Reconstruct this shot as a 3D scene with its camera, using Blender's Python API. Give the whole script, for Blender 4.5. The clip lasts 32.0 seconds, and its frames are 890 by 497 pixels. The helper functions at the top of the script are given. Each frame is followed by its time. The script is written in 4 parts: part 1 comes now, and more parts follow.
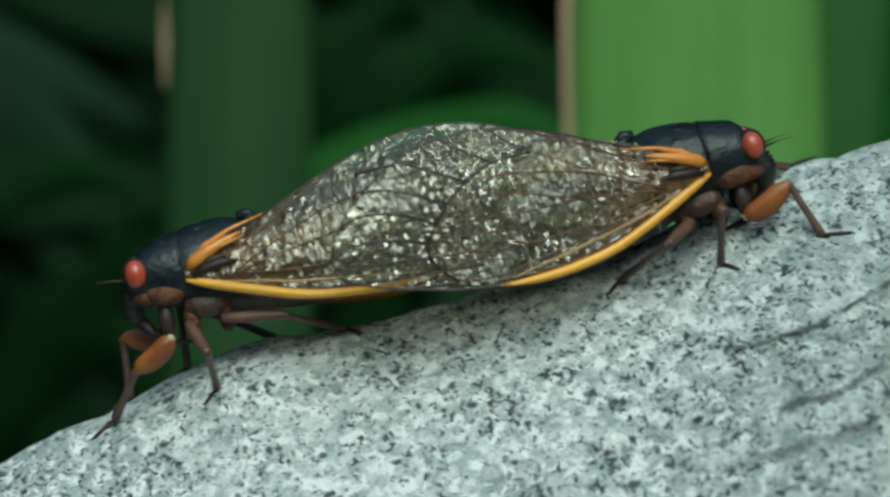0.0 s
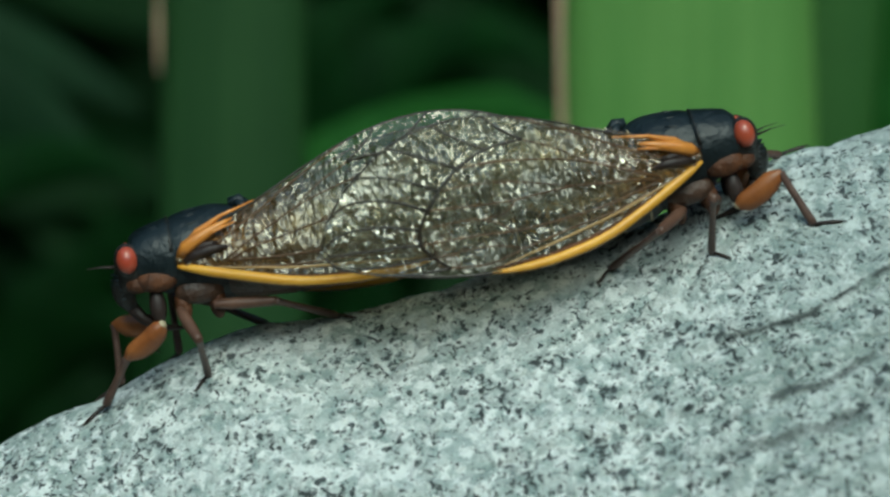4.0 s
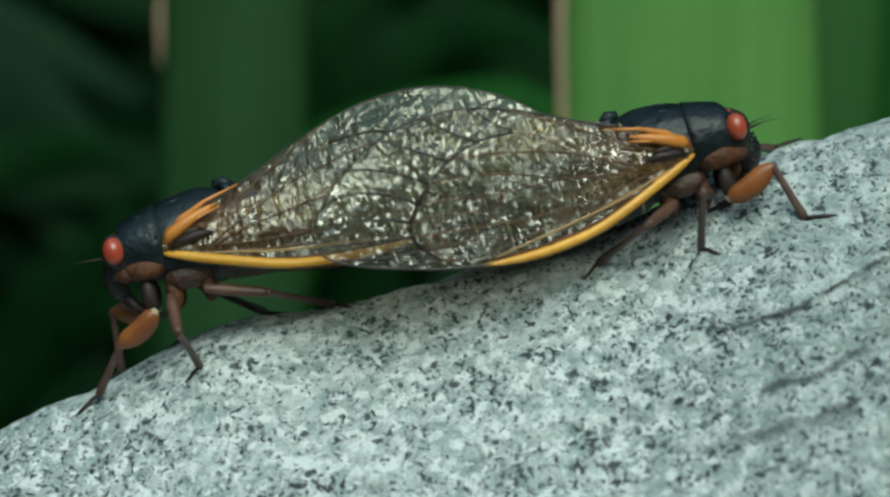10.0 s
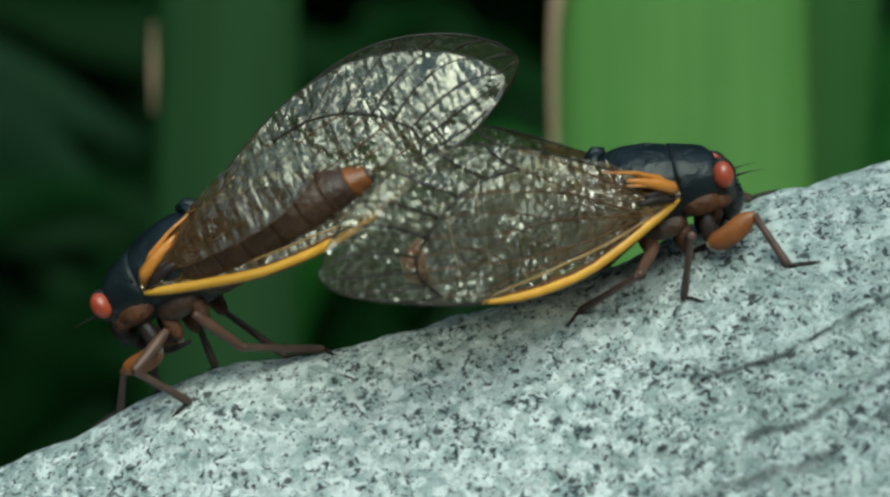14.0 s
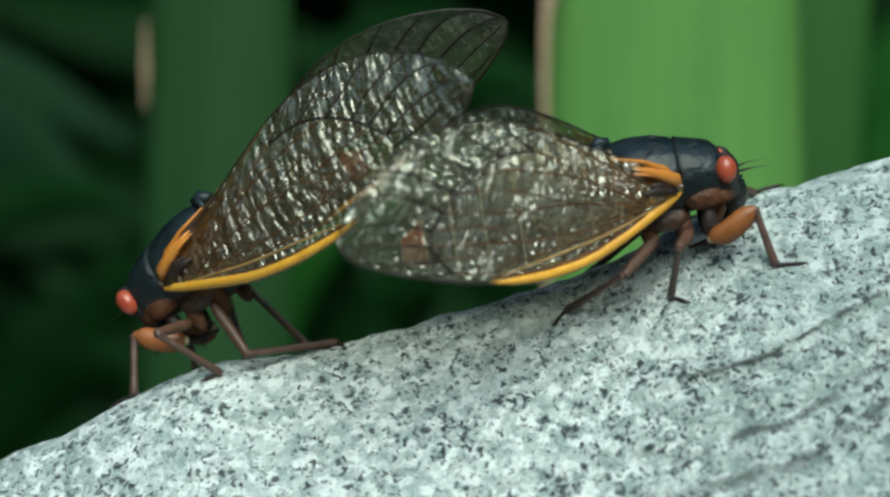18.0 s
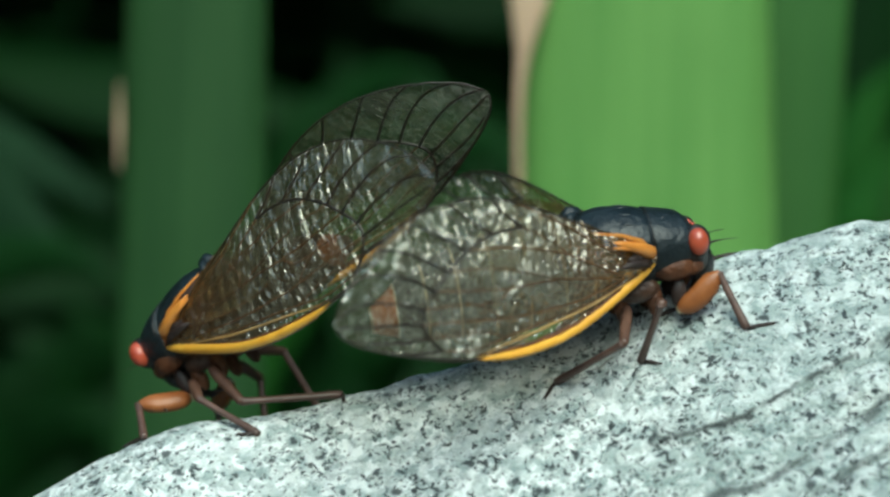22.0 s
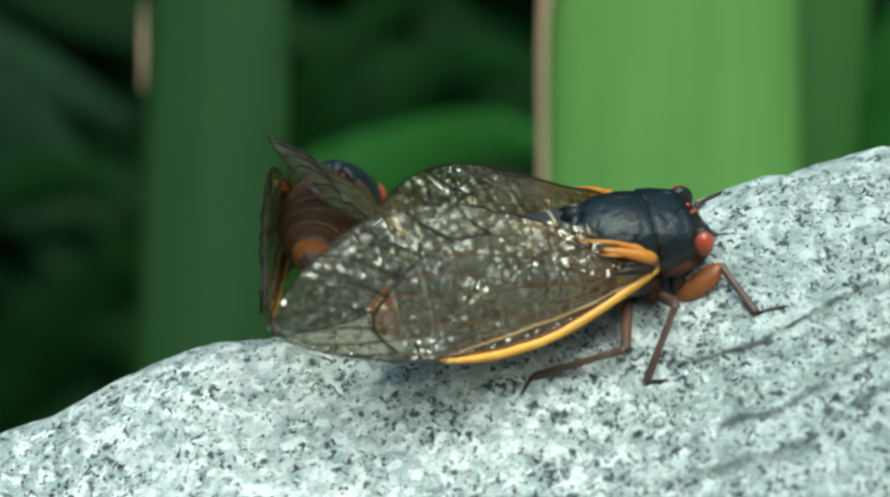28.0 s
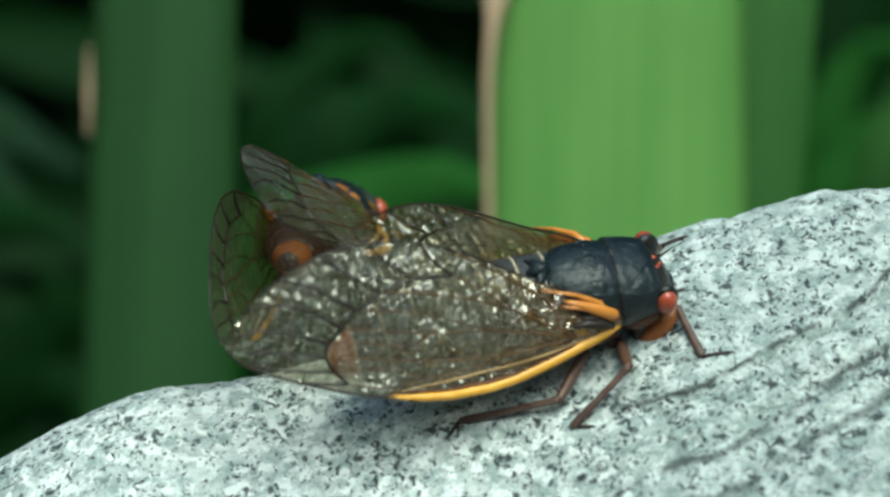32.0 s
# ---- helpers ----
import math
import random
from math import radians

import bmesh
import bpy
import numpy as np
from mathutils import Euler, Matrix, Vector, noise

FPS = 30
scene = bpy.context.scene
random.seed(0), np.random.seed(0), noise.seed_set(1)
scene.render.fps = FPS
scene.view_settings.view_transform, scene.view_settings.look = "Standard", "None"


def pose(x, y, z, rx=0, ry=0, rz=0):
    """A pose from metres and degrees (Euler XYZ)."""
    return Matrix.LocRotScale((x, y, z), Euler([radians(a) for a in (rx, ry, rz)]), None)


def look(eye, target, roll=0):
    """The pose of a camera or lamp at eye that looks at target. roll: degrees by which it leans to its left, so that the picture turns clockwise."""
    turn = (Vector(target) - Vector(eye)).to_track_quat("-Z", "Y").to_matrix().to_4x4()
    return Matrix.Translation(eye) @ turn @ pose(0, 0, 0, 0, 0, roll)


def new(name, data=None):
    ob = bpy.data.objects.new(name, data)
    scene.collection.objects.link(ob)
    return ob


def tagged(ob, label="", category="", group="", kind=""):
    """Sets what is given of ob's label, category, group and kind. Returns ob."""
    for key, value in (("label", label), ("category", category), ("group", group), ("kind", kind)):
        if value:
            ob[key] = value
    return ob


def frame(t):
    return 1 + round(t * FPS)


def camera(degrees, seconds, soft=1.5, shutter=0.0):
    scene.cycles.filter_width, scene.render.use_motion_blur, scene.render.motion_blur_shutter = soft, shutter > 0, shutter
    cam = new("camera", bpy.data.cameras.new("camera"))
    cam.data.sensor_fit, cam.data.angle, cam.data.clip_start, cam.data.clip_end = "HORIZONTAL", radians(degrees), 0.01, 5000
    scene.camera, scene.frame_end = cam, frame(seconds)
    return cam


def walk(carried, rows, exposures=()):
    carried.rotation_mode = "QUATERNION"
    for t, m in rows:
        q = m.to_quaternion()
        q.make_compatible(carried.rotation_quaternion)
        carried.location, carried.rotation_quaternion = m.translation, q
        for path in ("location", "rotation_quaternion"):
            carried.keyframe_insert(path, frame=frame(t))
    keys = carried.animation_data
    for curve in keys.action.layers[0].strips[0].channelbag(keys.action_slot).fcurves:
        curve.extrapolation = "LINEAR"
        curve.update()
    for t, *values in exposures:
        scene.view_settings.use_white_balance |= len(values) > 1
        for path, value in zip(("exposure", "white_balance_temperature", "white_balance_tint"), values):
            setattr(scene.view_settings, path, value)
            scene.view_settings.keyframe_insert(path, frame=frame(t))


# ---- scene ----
MM = 0.001
REACH = 279.0          # millimetres from the lens to the insects
UNIT = 0.05            # millimetres in one unit of the plan's upright grid

# ---- camera ----
cam = camera(16.0, 32.0, soft=2.6, shutter=0.8)
cam.data.dof.use_dof = True
cam.data.dof.focus_distance = 0.277
cam.data.dof.aperture_fstop = 23.0

# seconds, eye across, aim across, aim up (millimetres), lean (degrees)
WALK = [
    (0.0, -1.98, -2.20, 1.52, -0.58), (0.5, -1.93, -4.68, 1.94, -0.46), (1.0, -1.88, -4.51, 2.07, -0.29), (1.5, -1.83, -3.05, 2.22, -0.18),
    (2.0, -1.78, -1.34, 1.34, -0.18), (2.5, -1.73, -1.77, 0.44, -0.22), (3.0, -1.67, -1.99, 0.43, -0.30), (3.5, -1.62, -1.52, 0.49, -0.38),
    (5.5, -1.42, -1.46, -0.18, -0.32), (6.0, -1.36, -0.80, 0.85, -0.15), (6.5, -1.31, 0.57, 0.96, -0.16), (7.0, -1.26, 0.30, -0.56, -0.23),
    (7.5, -1.21, -2.22, 0.03, -0.36), (8.0, -1.16, -1.78, 1.02, -0.37), (8.5, -0.61, 0.38, 1.54, -0.23), (9.0, -0.06, 0.16, 0.73, -0.12),
    (9.5, 0.50, -0.53, -0.66, -0.04), (10.0, 0.79, -0.78, -0.30, -0.19), (10.5, 1.07, -0.60, 0.59, -0.22), (11.0, 1.36, 0.11, 1.24, -0.33),
    (11.5, 1.65, 1.06, 2.34, -0.29), (12.0, 1.93, 0.84, 2.93, -0.11), (12.5, 2.20, 0.61, 2.88, -0.09), (13.0, 2.48, 0.83, 2.87, -0.16),
    (13.5, 2.76, 0.47, 3.04, -0.16), (14.0, 3.03, 0.58, 3.83, -0.11), (14.5, 3.31, 1.48, 4.54, -0.02), (16.5, 3.70, 1.38, 4.30, -0.20),
    (17.0, 3.80, 1.36, 4.77, -0.17), (17.5, 3.90, 1.85, 4.18, -0.01), (18.0, 4.00, 1.63, 3.72, 0.02), (18.5, 4.10, 1.84, 5.38, -0.02),
    (19.0, 4.20, 2.86, 6.30, -0.08), (19.5, 4.30, 4.65, 7.28, -0.15), (20.0, 4.34, 4.06, 7.44, 0.10), (20.5, 4.38, 3.16, 6.69, 0.19),
    (21.0, 4.42, 2.32, 6.93, 0.23), (21.5, 4.46, 3.37, 8.26, 0.07), (22.0, 4.51, 4.11, 9.15, 0.15), (22.5, 4.55, 4.38, 9.01, 0.23),
    (23.0, 4.59, 4.51, 7.02, 0.42), (23.5, 4.63, 2.98, 6.56, 0.44), (24.0, 4.67, 2.72, 7.76, 0.42), (24.5, 4.71, 4.25, 9.17, 0.29),
    (25.0, 4.75, 5.66, 10.56, 0.33), (25.5, 4.79, 6.39, 8.21, 0.42), (26.0, 4.88, 5.16, 5.47, 0.36), (26.5, 4.97, 3.46, 4.08, 0.20),
    (28.5, 5.33, 2.34, 2.24, 0.69), (29.0, 5.42, 2.68, 3.14, 0.53), (29.5, 5.51, 4.42, 4.66, 0.52), (30.0, 5.60, 5.45, 5.57, 0.56),
    (30.5, 5.69, 5.58, 5.08, 0.81), (31.0, 5.77, 5.73, 4.17, 0.69), (31.5, 5.86, 6.61, 5.05, 0.54), (32.0, 5.95, 7.33, 6.26, 0.48)]
walk(cam, [(t, look((e * MM, -REACH * MM, 0), (ax * MM, 0, az * MM), lean)) for t, e, ax, az, lean in WALK],
     exposures=[(0.0, 0.07, 6180, -14), (9.0, 0.01, 6180, -14), (14.0, 0.1, 6200, -14), (20.0, 0.58, 6250, -11), (25.0, 0.78, 6250, -11), (28.0, 0.66, 6250, -11), (32.0, 0.66, 6300, -13)])

# ---- world and sun ----
world = bpy.data.worlds.new("sky")
scene.world = world
world.use_nodes = True
wn = world.node_tree.nodes
sky = wn.new("ShaderNodeTexSky")
sky.sky_type, sky.sun_disc = "NISHITA", False
sky.sun_elevation, sky.sun_rotation = radians(41), radians(171)
wn["Background"].inputs["Strength"].default_value = 0.148
world.node_tree.links.new(sky.outputs[0], wn["Background"].inputs["Color"])
sun = new("sun", bpy.data.lights.new("sun", "SUN"))
sun.data.energy, sun.data.angle, sun.data.color = 2.4, radians(40), (1.0, 0.97, 0.9)
sun.matrix_world = look((0.2, -1.3, 1.12), (0, 0, 0))


# ---- materials ----
class Nodes:
    """A small hand for node trees: add a node with its inputs, and link as it goes."""

    def __init__(self, name):
        self.mat = bpy.data.materials.new(name)
        self.mat.use_nodes = True
        self.tree = self.mat.node_tree
        self.bsdf = self.tree.nodes["Principled BSDF"]
        self.out = self.tree.nodes["Material Output"]

    def add(self, kind, props=None, **inputs):
        n = self.tree.nodes.new("ShaderNode" + kind)
        for k, v in (props or {}).items():
            setattr(n, k, v)
        for k, v in inputs.items():
            self.put(n, k.replace("_", " "), v)
        return n

    def put(self, n, key, v):
        s = n.inputs[int(key)] if key.isdigit() else n.inputs[key]
        if isinstance(v, bpy.types.NodeSocket):
            self.tree.links.new(v, s)
        else:
            s.default_value = v

    def where(self, scale=1.0, warp=0.0, stretch=(1, 1, 1)):
        co = self.add("TexCoord").outputs["Object"]
        m = self.add("Mapping", Vector=co)
        m.inputs["Scale"].default_value = [scale * s for s in stretch]
        return m.outputs[0]

    def noise(self, vec, scale, detail=4, rough=0.55):
        return self.add("TexNoise", Vector=vec, Scale=scale, Detail=detail, Roughness=rough).outputs["Fac"]

    def ramp(self, fac, stops, mode="LINEAR"):
        r = self.add("ValToRGB", Fac=fac)
        r.color_ramp.interpolation = mode
        els = r.color_ramp.elements
        while len(els) < len(stops):
            els.new(0.5)
        for e, (p, c) in zip(els, stops):
            e.position = p
            e.color = (*c, 1) if isinstance(c, tuple) else (c, c, c, 1)
        return r.outputs["Color"]

    def mix(self, fac, a, b, blend="MIX"):
        n = self.add("Mix", {"data_type": "RGBA", "blend_type": blend})
        self.put(n, "0", fac)
        self.put(n, "6", a)
        self.put(n, "7", b)
        return n.outputs[2]

    def calc(self, op, a, b=0.0):
        n = self.add("Math", {"operation": op})
        self.put(n, "0", a)
        self.put(n, "1", b)
        return n.outputs[0]

    def bump(self, height, strength, distance, normal=None):
        n = self.add("Bump", Height=height, Strength=strength, Distance=distance)
        if normal is not None:
            self.put(n, "Normal", normal)
        return n.outputs[0]

    def set(self, **kw):
        for k, v in kw.items():
            self.put(self.bsdf, k.replace("_", " "), v)
        return self.mat


def rgba(r, g, b):
    return (r, g, b, 1.0)


def chitin(name, dark, light, rough=0.35, scale=900, coat=0.0, bump=0.25, shine=0.5, deep=0.00012):
    """Insect skin: fine mottling at two scales, a little relief, some gloss."""
    n = Nodes(name)
    v = n.where()
    a = n.noise(v, scale, 5)
    b = n.noise(v, scale * 0.25, 3)
    col = n.mix(n.ramp(a, [(0.3, 0.0), (0.7, 1.0)]), rgba(*dark), rgba(*light))
    col = n.mix(n.ramp(b, [(0.4, 0.0), (0.75, 0.5)]), col, rgba(*[c * 0.45 for c in dark]))
    fine = n.noise(v, scale * 3.5, 4)
    return n.set(Base_Color=col, Roughness=n.calc("ADD", n.calc("MULTIPLY", a, 0.25), rough - 0.12), Specular_IOR_Level=shine, Coat_Weight=coat, Coat_Roughness=0.15,
                 Normal=n.bump(fine, bump, deep))


def granite_material():
    n = Nodes("granite")
    # grain drawn out along the beds of the stone
    co = n.add("TexCoord").outputs["Object"]
    m = n.add("Mapping", Vector=co)
    m.inputs["Rotation"].default_value = (0, radians(14), 0)
    m.inputs["Scale"].default_value = (0.85, 0.9, 0.9)
    v = m.outputs[0]
    big = n.noise(v, 38, 3)
    mid = n.noise(v, 500, 5, 0.6)
    wob = n.add("TexNoise", Vector=v, Scale=1300.0, Detail=4.0)
    sc = n.add("VectorMath", {"operation": "SCALE"})
    n.put(sc, "0", wob.outputs["Color"])
    n.put(sc, "Scale", 0.0012)
    warp = n.add("VectorMath", {"operation": "ADD"})
    n.put(warp, "0", v)
    n.put(warp, "1", sc.outputs[0])
    w = warp.outputs[0]
    grains = n.add("TexVoronoi", {"feature": "SMOOTH_F1"}, Vector=w, Scale=700.0, Smoothness=0.5)
    gval = n.add("SeparateColor", Color=grains.outputs["Color"])
    base = n.ramp(gval.outputs[0], [(0.1, (0.42, 0.49, 0.48)), (0.3, (0.62, 0.67, 0.65)), (0.55, (0.72, 0.76, 0.74)), (0.9, (0.79, 0.81, 0.79))])
    base = n.mix(n.ramp(mid, [(0.50, 0.0), (0.68, 0.7)]), base, rgba(0.36, 0.44, 0.42))
    base = n.mix(n.ramp(n.noise(v, 520, 4), [(0.46, 0.0), (0.60, 0.9)]), base, rgba(0.76, 0.79, 0.77))
    base = n.mix(n.ramp(n.noise(v, 330, 3, 0.6), [(0.36, 0.0), (0.50, 0.35), (0.64, 0.0)]), base, rgba(0.46, 0.55, 0.53))
    # clumps of white feldspar with grey-green stone between them
    base = n.mix(n.ramp(n.noise(w, 620, 4, 0.65), [(0.50, 0.0), (0.62, 0.75)]), base, rgba(0.30, 0.385, 0.37))
    # grey quartz grains, then clustered black mica, from dust to flakes a millimetre long
    dust = n.noise(v, 2600, 4, 0.7)
    base = n.mix(n.ramp(dust, [(0.52, 0.0), (0.64, 0.35)]), base, rgba(0.25, 0.29, 0.28))
    clus = n.noise(v, 300, 4, 0.65)
    grey = n.ramp(n.calc("ADD", n.noise(v, 1500, 4, 0.65), n.calc("MULTIPLY", n.calc("SUBTRACT", mid, 0.5), 0.4)), [(0.50, 0.0), (0.66, 1.0)])
    base = n.mix(n.calc("MULTIPLY", grey, 0.42), base, rgba(0.22, 0.26, 0.25))
    near = n.ramp(clus, [(0.38, 0.0), (0.62, 1.0)])
    def flakes(scale, gate, r0, r1):
        cell = n.add("TexVoronoi", Vector=w, Scale=scale)
        pick = n.add("SeparateColor", Color=cell.outputs["Color"])
        keep = n.calc("GREATER_THAN", n.calc("ADD", pick.outputs[0], n.calc("MULTIPLY", near, 0.30)), gate)
        size = n.calc("ADD", cell.outputs["Distance"], n.calc("MULTIPLY", pick.outputs[1], 0.12))
        return n.calc("MULTIPLY", keep, n.ramp(size, [(r0, 1.0), (r1, 0.0)]))
    specks = n.calc("MAXIMUM", flakes(1050.0, 1.04, 0.34, 0.48), n.calc("MAXIMUM", flakes(1700.0, 0.97, 0.34, 0.48), n.calc("MULTIPLY", flakes(2700.0, 0.86, 0.36, 0.55), 0.85)))
    chip = n.add("Mapping", Vector=w)
    chip.inputs["Rotation"].default_value = (0, radians(-28), 0)
    chip.inputs["Scale"].default_value = (1.35, 1.0, 0.8)
    splash = n.ramp(n.calc("ADD", n.noise(chip.outputs[0], 1250, 2, 0.6), n.calc("MULTIPLY", n.calc("SUBTRACT", near, 0.5), 0.10)), [(0.615, 0.0), (0.655, 1.0)])
    specks = n.calc("MAXIMUM", n.calc("MULTIPLY", specks, 0.9), splash)
    # a worn, greener band between the beds, streaked along them, under painted crack shade
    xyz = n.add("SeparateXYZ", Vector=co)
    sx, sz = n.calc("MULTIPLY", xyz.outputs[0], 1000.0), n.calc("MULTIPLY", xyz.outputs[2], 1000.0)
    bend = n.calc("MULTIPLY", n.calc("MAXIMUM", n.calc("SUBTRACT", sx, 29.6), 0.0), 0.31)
    crack = n.calc("ADD", n.calc("ADD", n.calc("MULTIPLY", sx, 0.286), -14.06), bend)
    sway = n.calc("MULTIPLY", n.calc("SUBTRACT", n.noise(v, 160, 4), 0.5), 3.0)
    below = n.calc("ADD", n.calc("SUBTRACT", crack, sz), sway)
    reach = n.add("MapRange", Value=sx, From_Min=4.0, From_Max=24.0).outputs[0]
    # shade of the crack and two lower ledges, painted as thin dark lines
    def crack_shade_at(depth, half):
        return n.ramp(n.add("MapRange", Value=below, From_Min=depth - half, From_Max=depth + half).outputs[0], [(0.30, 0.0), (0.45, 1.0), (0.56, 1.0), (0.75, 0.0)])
    thin = n.calc("MAXIMUM", crack_shade_at(0.0, 1.0), n.calc("MAXIMUM", n.calc("MULTIPLY", crack_shade_at(5.6, 1.3), 0.8), n.calc("MULTIPLY", crack_shade_at(9.0, 1.6), 0.7)))
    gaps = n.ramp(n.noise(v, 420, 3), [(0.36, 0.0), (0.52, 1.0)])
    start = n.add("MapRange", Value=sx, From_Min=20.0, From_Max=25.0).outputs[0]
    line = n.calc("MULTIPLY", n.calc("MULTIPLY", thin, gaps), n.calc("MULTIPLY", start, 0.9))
    m2 = n.add("Mapping", Vector=co)
    m2.inputs["Rotation"].default_value = (0, radians(16), 0)
    m2.inputs["Scale"].default_value = (0.22, 0.5, 1.4)
    streak = n.ramp(n.noise(m2.outputs[0], 520, 5, 0.6), [(0.36, 0.15), (0.62, 1.0)])
    worn = n.ramp(n.add("MapRange", Value=below, From_Min=-2.0, From_Max=14.0).outputs[0], [(0.08, 0.0), (0.17, 1.0), (0.42, 0.85), (0.55, 0.35), (0.75, 0.55), (1.0, 0.5)])
    band = n.calc("MULTIPLY", n.calc("MULTIPLY", worn, streak), n.calc("MULTIPLY", reach, 0.72))
    col = n.mix(band, base, rgba(0.25, 0.32, 0.29))
    blotch = n.ramp(n.noise(m2.outputs[0], 190, 5, 0.65), [(0.44, 0.0), (0.62, 0.75)])
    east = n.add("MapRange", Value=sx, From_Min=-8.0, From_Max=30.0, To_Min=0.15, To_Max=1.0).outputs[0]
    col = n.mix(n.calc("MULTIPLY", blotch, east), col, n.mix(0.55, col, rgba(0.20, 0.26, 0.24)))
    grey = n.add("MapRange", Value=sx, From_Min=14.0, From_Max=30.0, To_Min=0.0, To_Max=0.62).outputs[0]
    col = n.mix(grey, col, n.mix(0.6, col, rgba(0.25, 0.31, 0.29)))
    # west end darkened in the colour, for stone turning away from the light
    west_shade = n.add("MapRange", Value=sx, From_Min=-38.0, From_Max=-20.0, To_Min=0.75, To_Max=0.0).outputs[0]
    col = n.mix(west_shade, col, n.mix(0.6, col, rgba(0.27, 0.34, 0.31)))
    # weathered grey-green and ochre patches
    col = n.mix(n.calc("MULTIPLY", n.ramp(big, [(0.5, 0.0), (0.7, 0.7)]), east), col, n.mix(0.4, col, rgba(0.27, 0.31, 0.28)))
    warm = n.noise(v, 75, 4)
    col = n.mix(n.ramp(warm, [(0.60, 0.0), (0.78, 0.3)]), col, rgba(0.47, 0.42, 0.30))
    # white feldspar, broader lumps of it towards the east, then the mica
    white = n.ramp(n.noise(w, 780, 3, 0.6), [(0.50, 0.0), (0.58, 0.9)])
    col = n.mix(n.calc("MULTIPLY", white, n.calc("SUBTRACT", 1.0, n.calc("MULTIPLY", grey, 0.85))), col, rgba(0.88, 0.91, 0.89))
    lumps = n.ramp(n.noise(w, 430, 4, 0.65), [(0.53, 0.0), (0.62, 0.8)])
    col = n.mix(n.calc("MULTIPLY", lumps, n.calc("MULTIPLY", grey, 1.3)), col, rgba(0.72, 0.77, 0.74))
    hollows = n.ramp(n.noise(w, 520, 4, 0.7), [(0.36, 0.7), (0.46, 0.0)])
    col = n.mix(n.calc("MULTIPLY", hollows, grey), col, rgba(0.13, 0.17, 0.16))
    halo = n.calc("MULTIPLY", flakes(1050.0, 0.98, 0.45, 0.85), 0.45)
    col = n.mix(halo, col, rgba(0.22, 0.27, 0.27))
    col = n.mix(n.calc("MULTIPLY", specks, 0.95), col, rgba(0.022, 0.030, 0.033))
    # crack and ledge shade laid over the stone's own colour
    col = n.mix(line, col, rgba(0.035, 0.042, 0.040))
    relief = n.calc("ADD", n.noise(v, 800, 6, 0.65), n.calc("MULTIPLY", gval.outputs[0], 0.4))
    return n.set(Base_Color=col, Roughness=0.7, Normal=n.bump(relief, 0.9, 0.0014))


def membrane_material(name, tint, amber, cover, sheen, fine=900.0, relief=1.0):
    """Thin crinkled wing film: see-through, amber at its root, with sharp glints; smoother towards the tip."""
    n = Nodes(name)
    v = n.where()
    folds = n.noise(n.where(1.0, stretch=(1.5, 1, 0.55)), fine, 2, 0.5)
    pits = n.noise(v, fine * 1.9, 2, 0.5)
    broad = n.noise(v, 260, 2)
    x = n.add("SeparateXYZ", Vector=n.add("TexCoord").outputs["Object"]).outputs[0]
    calm = n.add("MapRange", Value=x, From_Min=-0.034, From_Max=-0.022, To_Min=0.35, To_Max=1.0).outputs[0]
    h = n.calc("MULTIPLY", n.calc("ADD", folds, n.calc("ADD", n.calc("MULTIPLY", pits, 0.22), n.calc("MULTIPLY", broad, 0.8))), calm)
    nor = n.bump(h, 1.0, 0.0006 * relief)
    root = n.add("MapRange", Value=x, From_Min=-0.014, From_Max=-0.001, To_Min=0.0, To_Max=1.0).outputs[0]
    col = n.mix(root, rgba(*tint), rgba(*amber))
    col = n.mix(n.ramp(broad, [(0.35, 0.0), (0.7, 0.5)]), col, rgba(*[c * 0.55 for c in tint]))
    tip = n.add("MapRange", Value=x, From_Min=-0.036, From_Max=-0.020, To_Min=-0.5 * cover, To_Max=0.0).outputs[0]
    alpha = n.calc("ADD", n.calc("MULTIPLY", n.calc("SUBTRACT", folds, 0.5), 0.5 * cover), n.calc("ADD", n.calc("ADD", cover, tip), n.calc("MULTIPLY", root, 0.10)))
    skin = n.add("BsdfDiffuse", Color=col, Normal=nor)
    glow = n.add("BsdfTranslucent", Color=col)
    soft = n.add("MixShader", Fac=0.35)
    clear = n.add("BsdfTransparent", Color=n.mix(root, rgba(0.80, 0.76, 0.60), rgba(0.78, 0.56, 0.26)))
    film = n.add("MixShader", Fac=alpha)
    dull = n.calc("ADD", n.calc("MULTIPLY", n.ramp(n.noise(v, 190, 3, 0.6), [(0.42, 0.0), (0.62, 1.0)]), 0.16), 0.16)
    gloss = n.add("BsdfGlossy", {"distribution": "GGX"}, Color=rgba(1, 0.96, 0.84), Roughness=dull, Normal=nor)
    edge = n.add("LayerWeight", Blend=0.3, Normal=nor)
    share = n.add("MapRange", Value=edge.outputs["Facing"], From_Min=0.0, From_Max=1.0, To_Min=sheen, To_Max=0.4).outputs[0]
    done = n.add("MixShader", Fac=share)
    link = n.tree.links.new
    link(skin.outputs[0], soft.inputs[1])
    link(glow.outputs[0], soft.inputs[2])
    link(clear.outputs[0], film.inputs[1])
    link(soft.outputs[0], film.inputs[2])
    link(film.outputs[0], done.inputs[1])
    link(gloss.outputs[0], done.inputs[2])
    link(done.outputs[0], n.out.inputs["Surface"])
    return n.mat


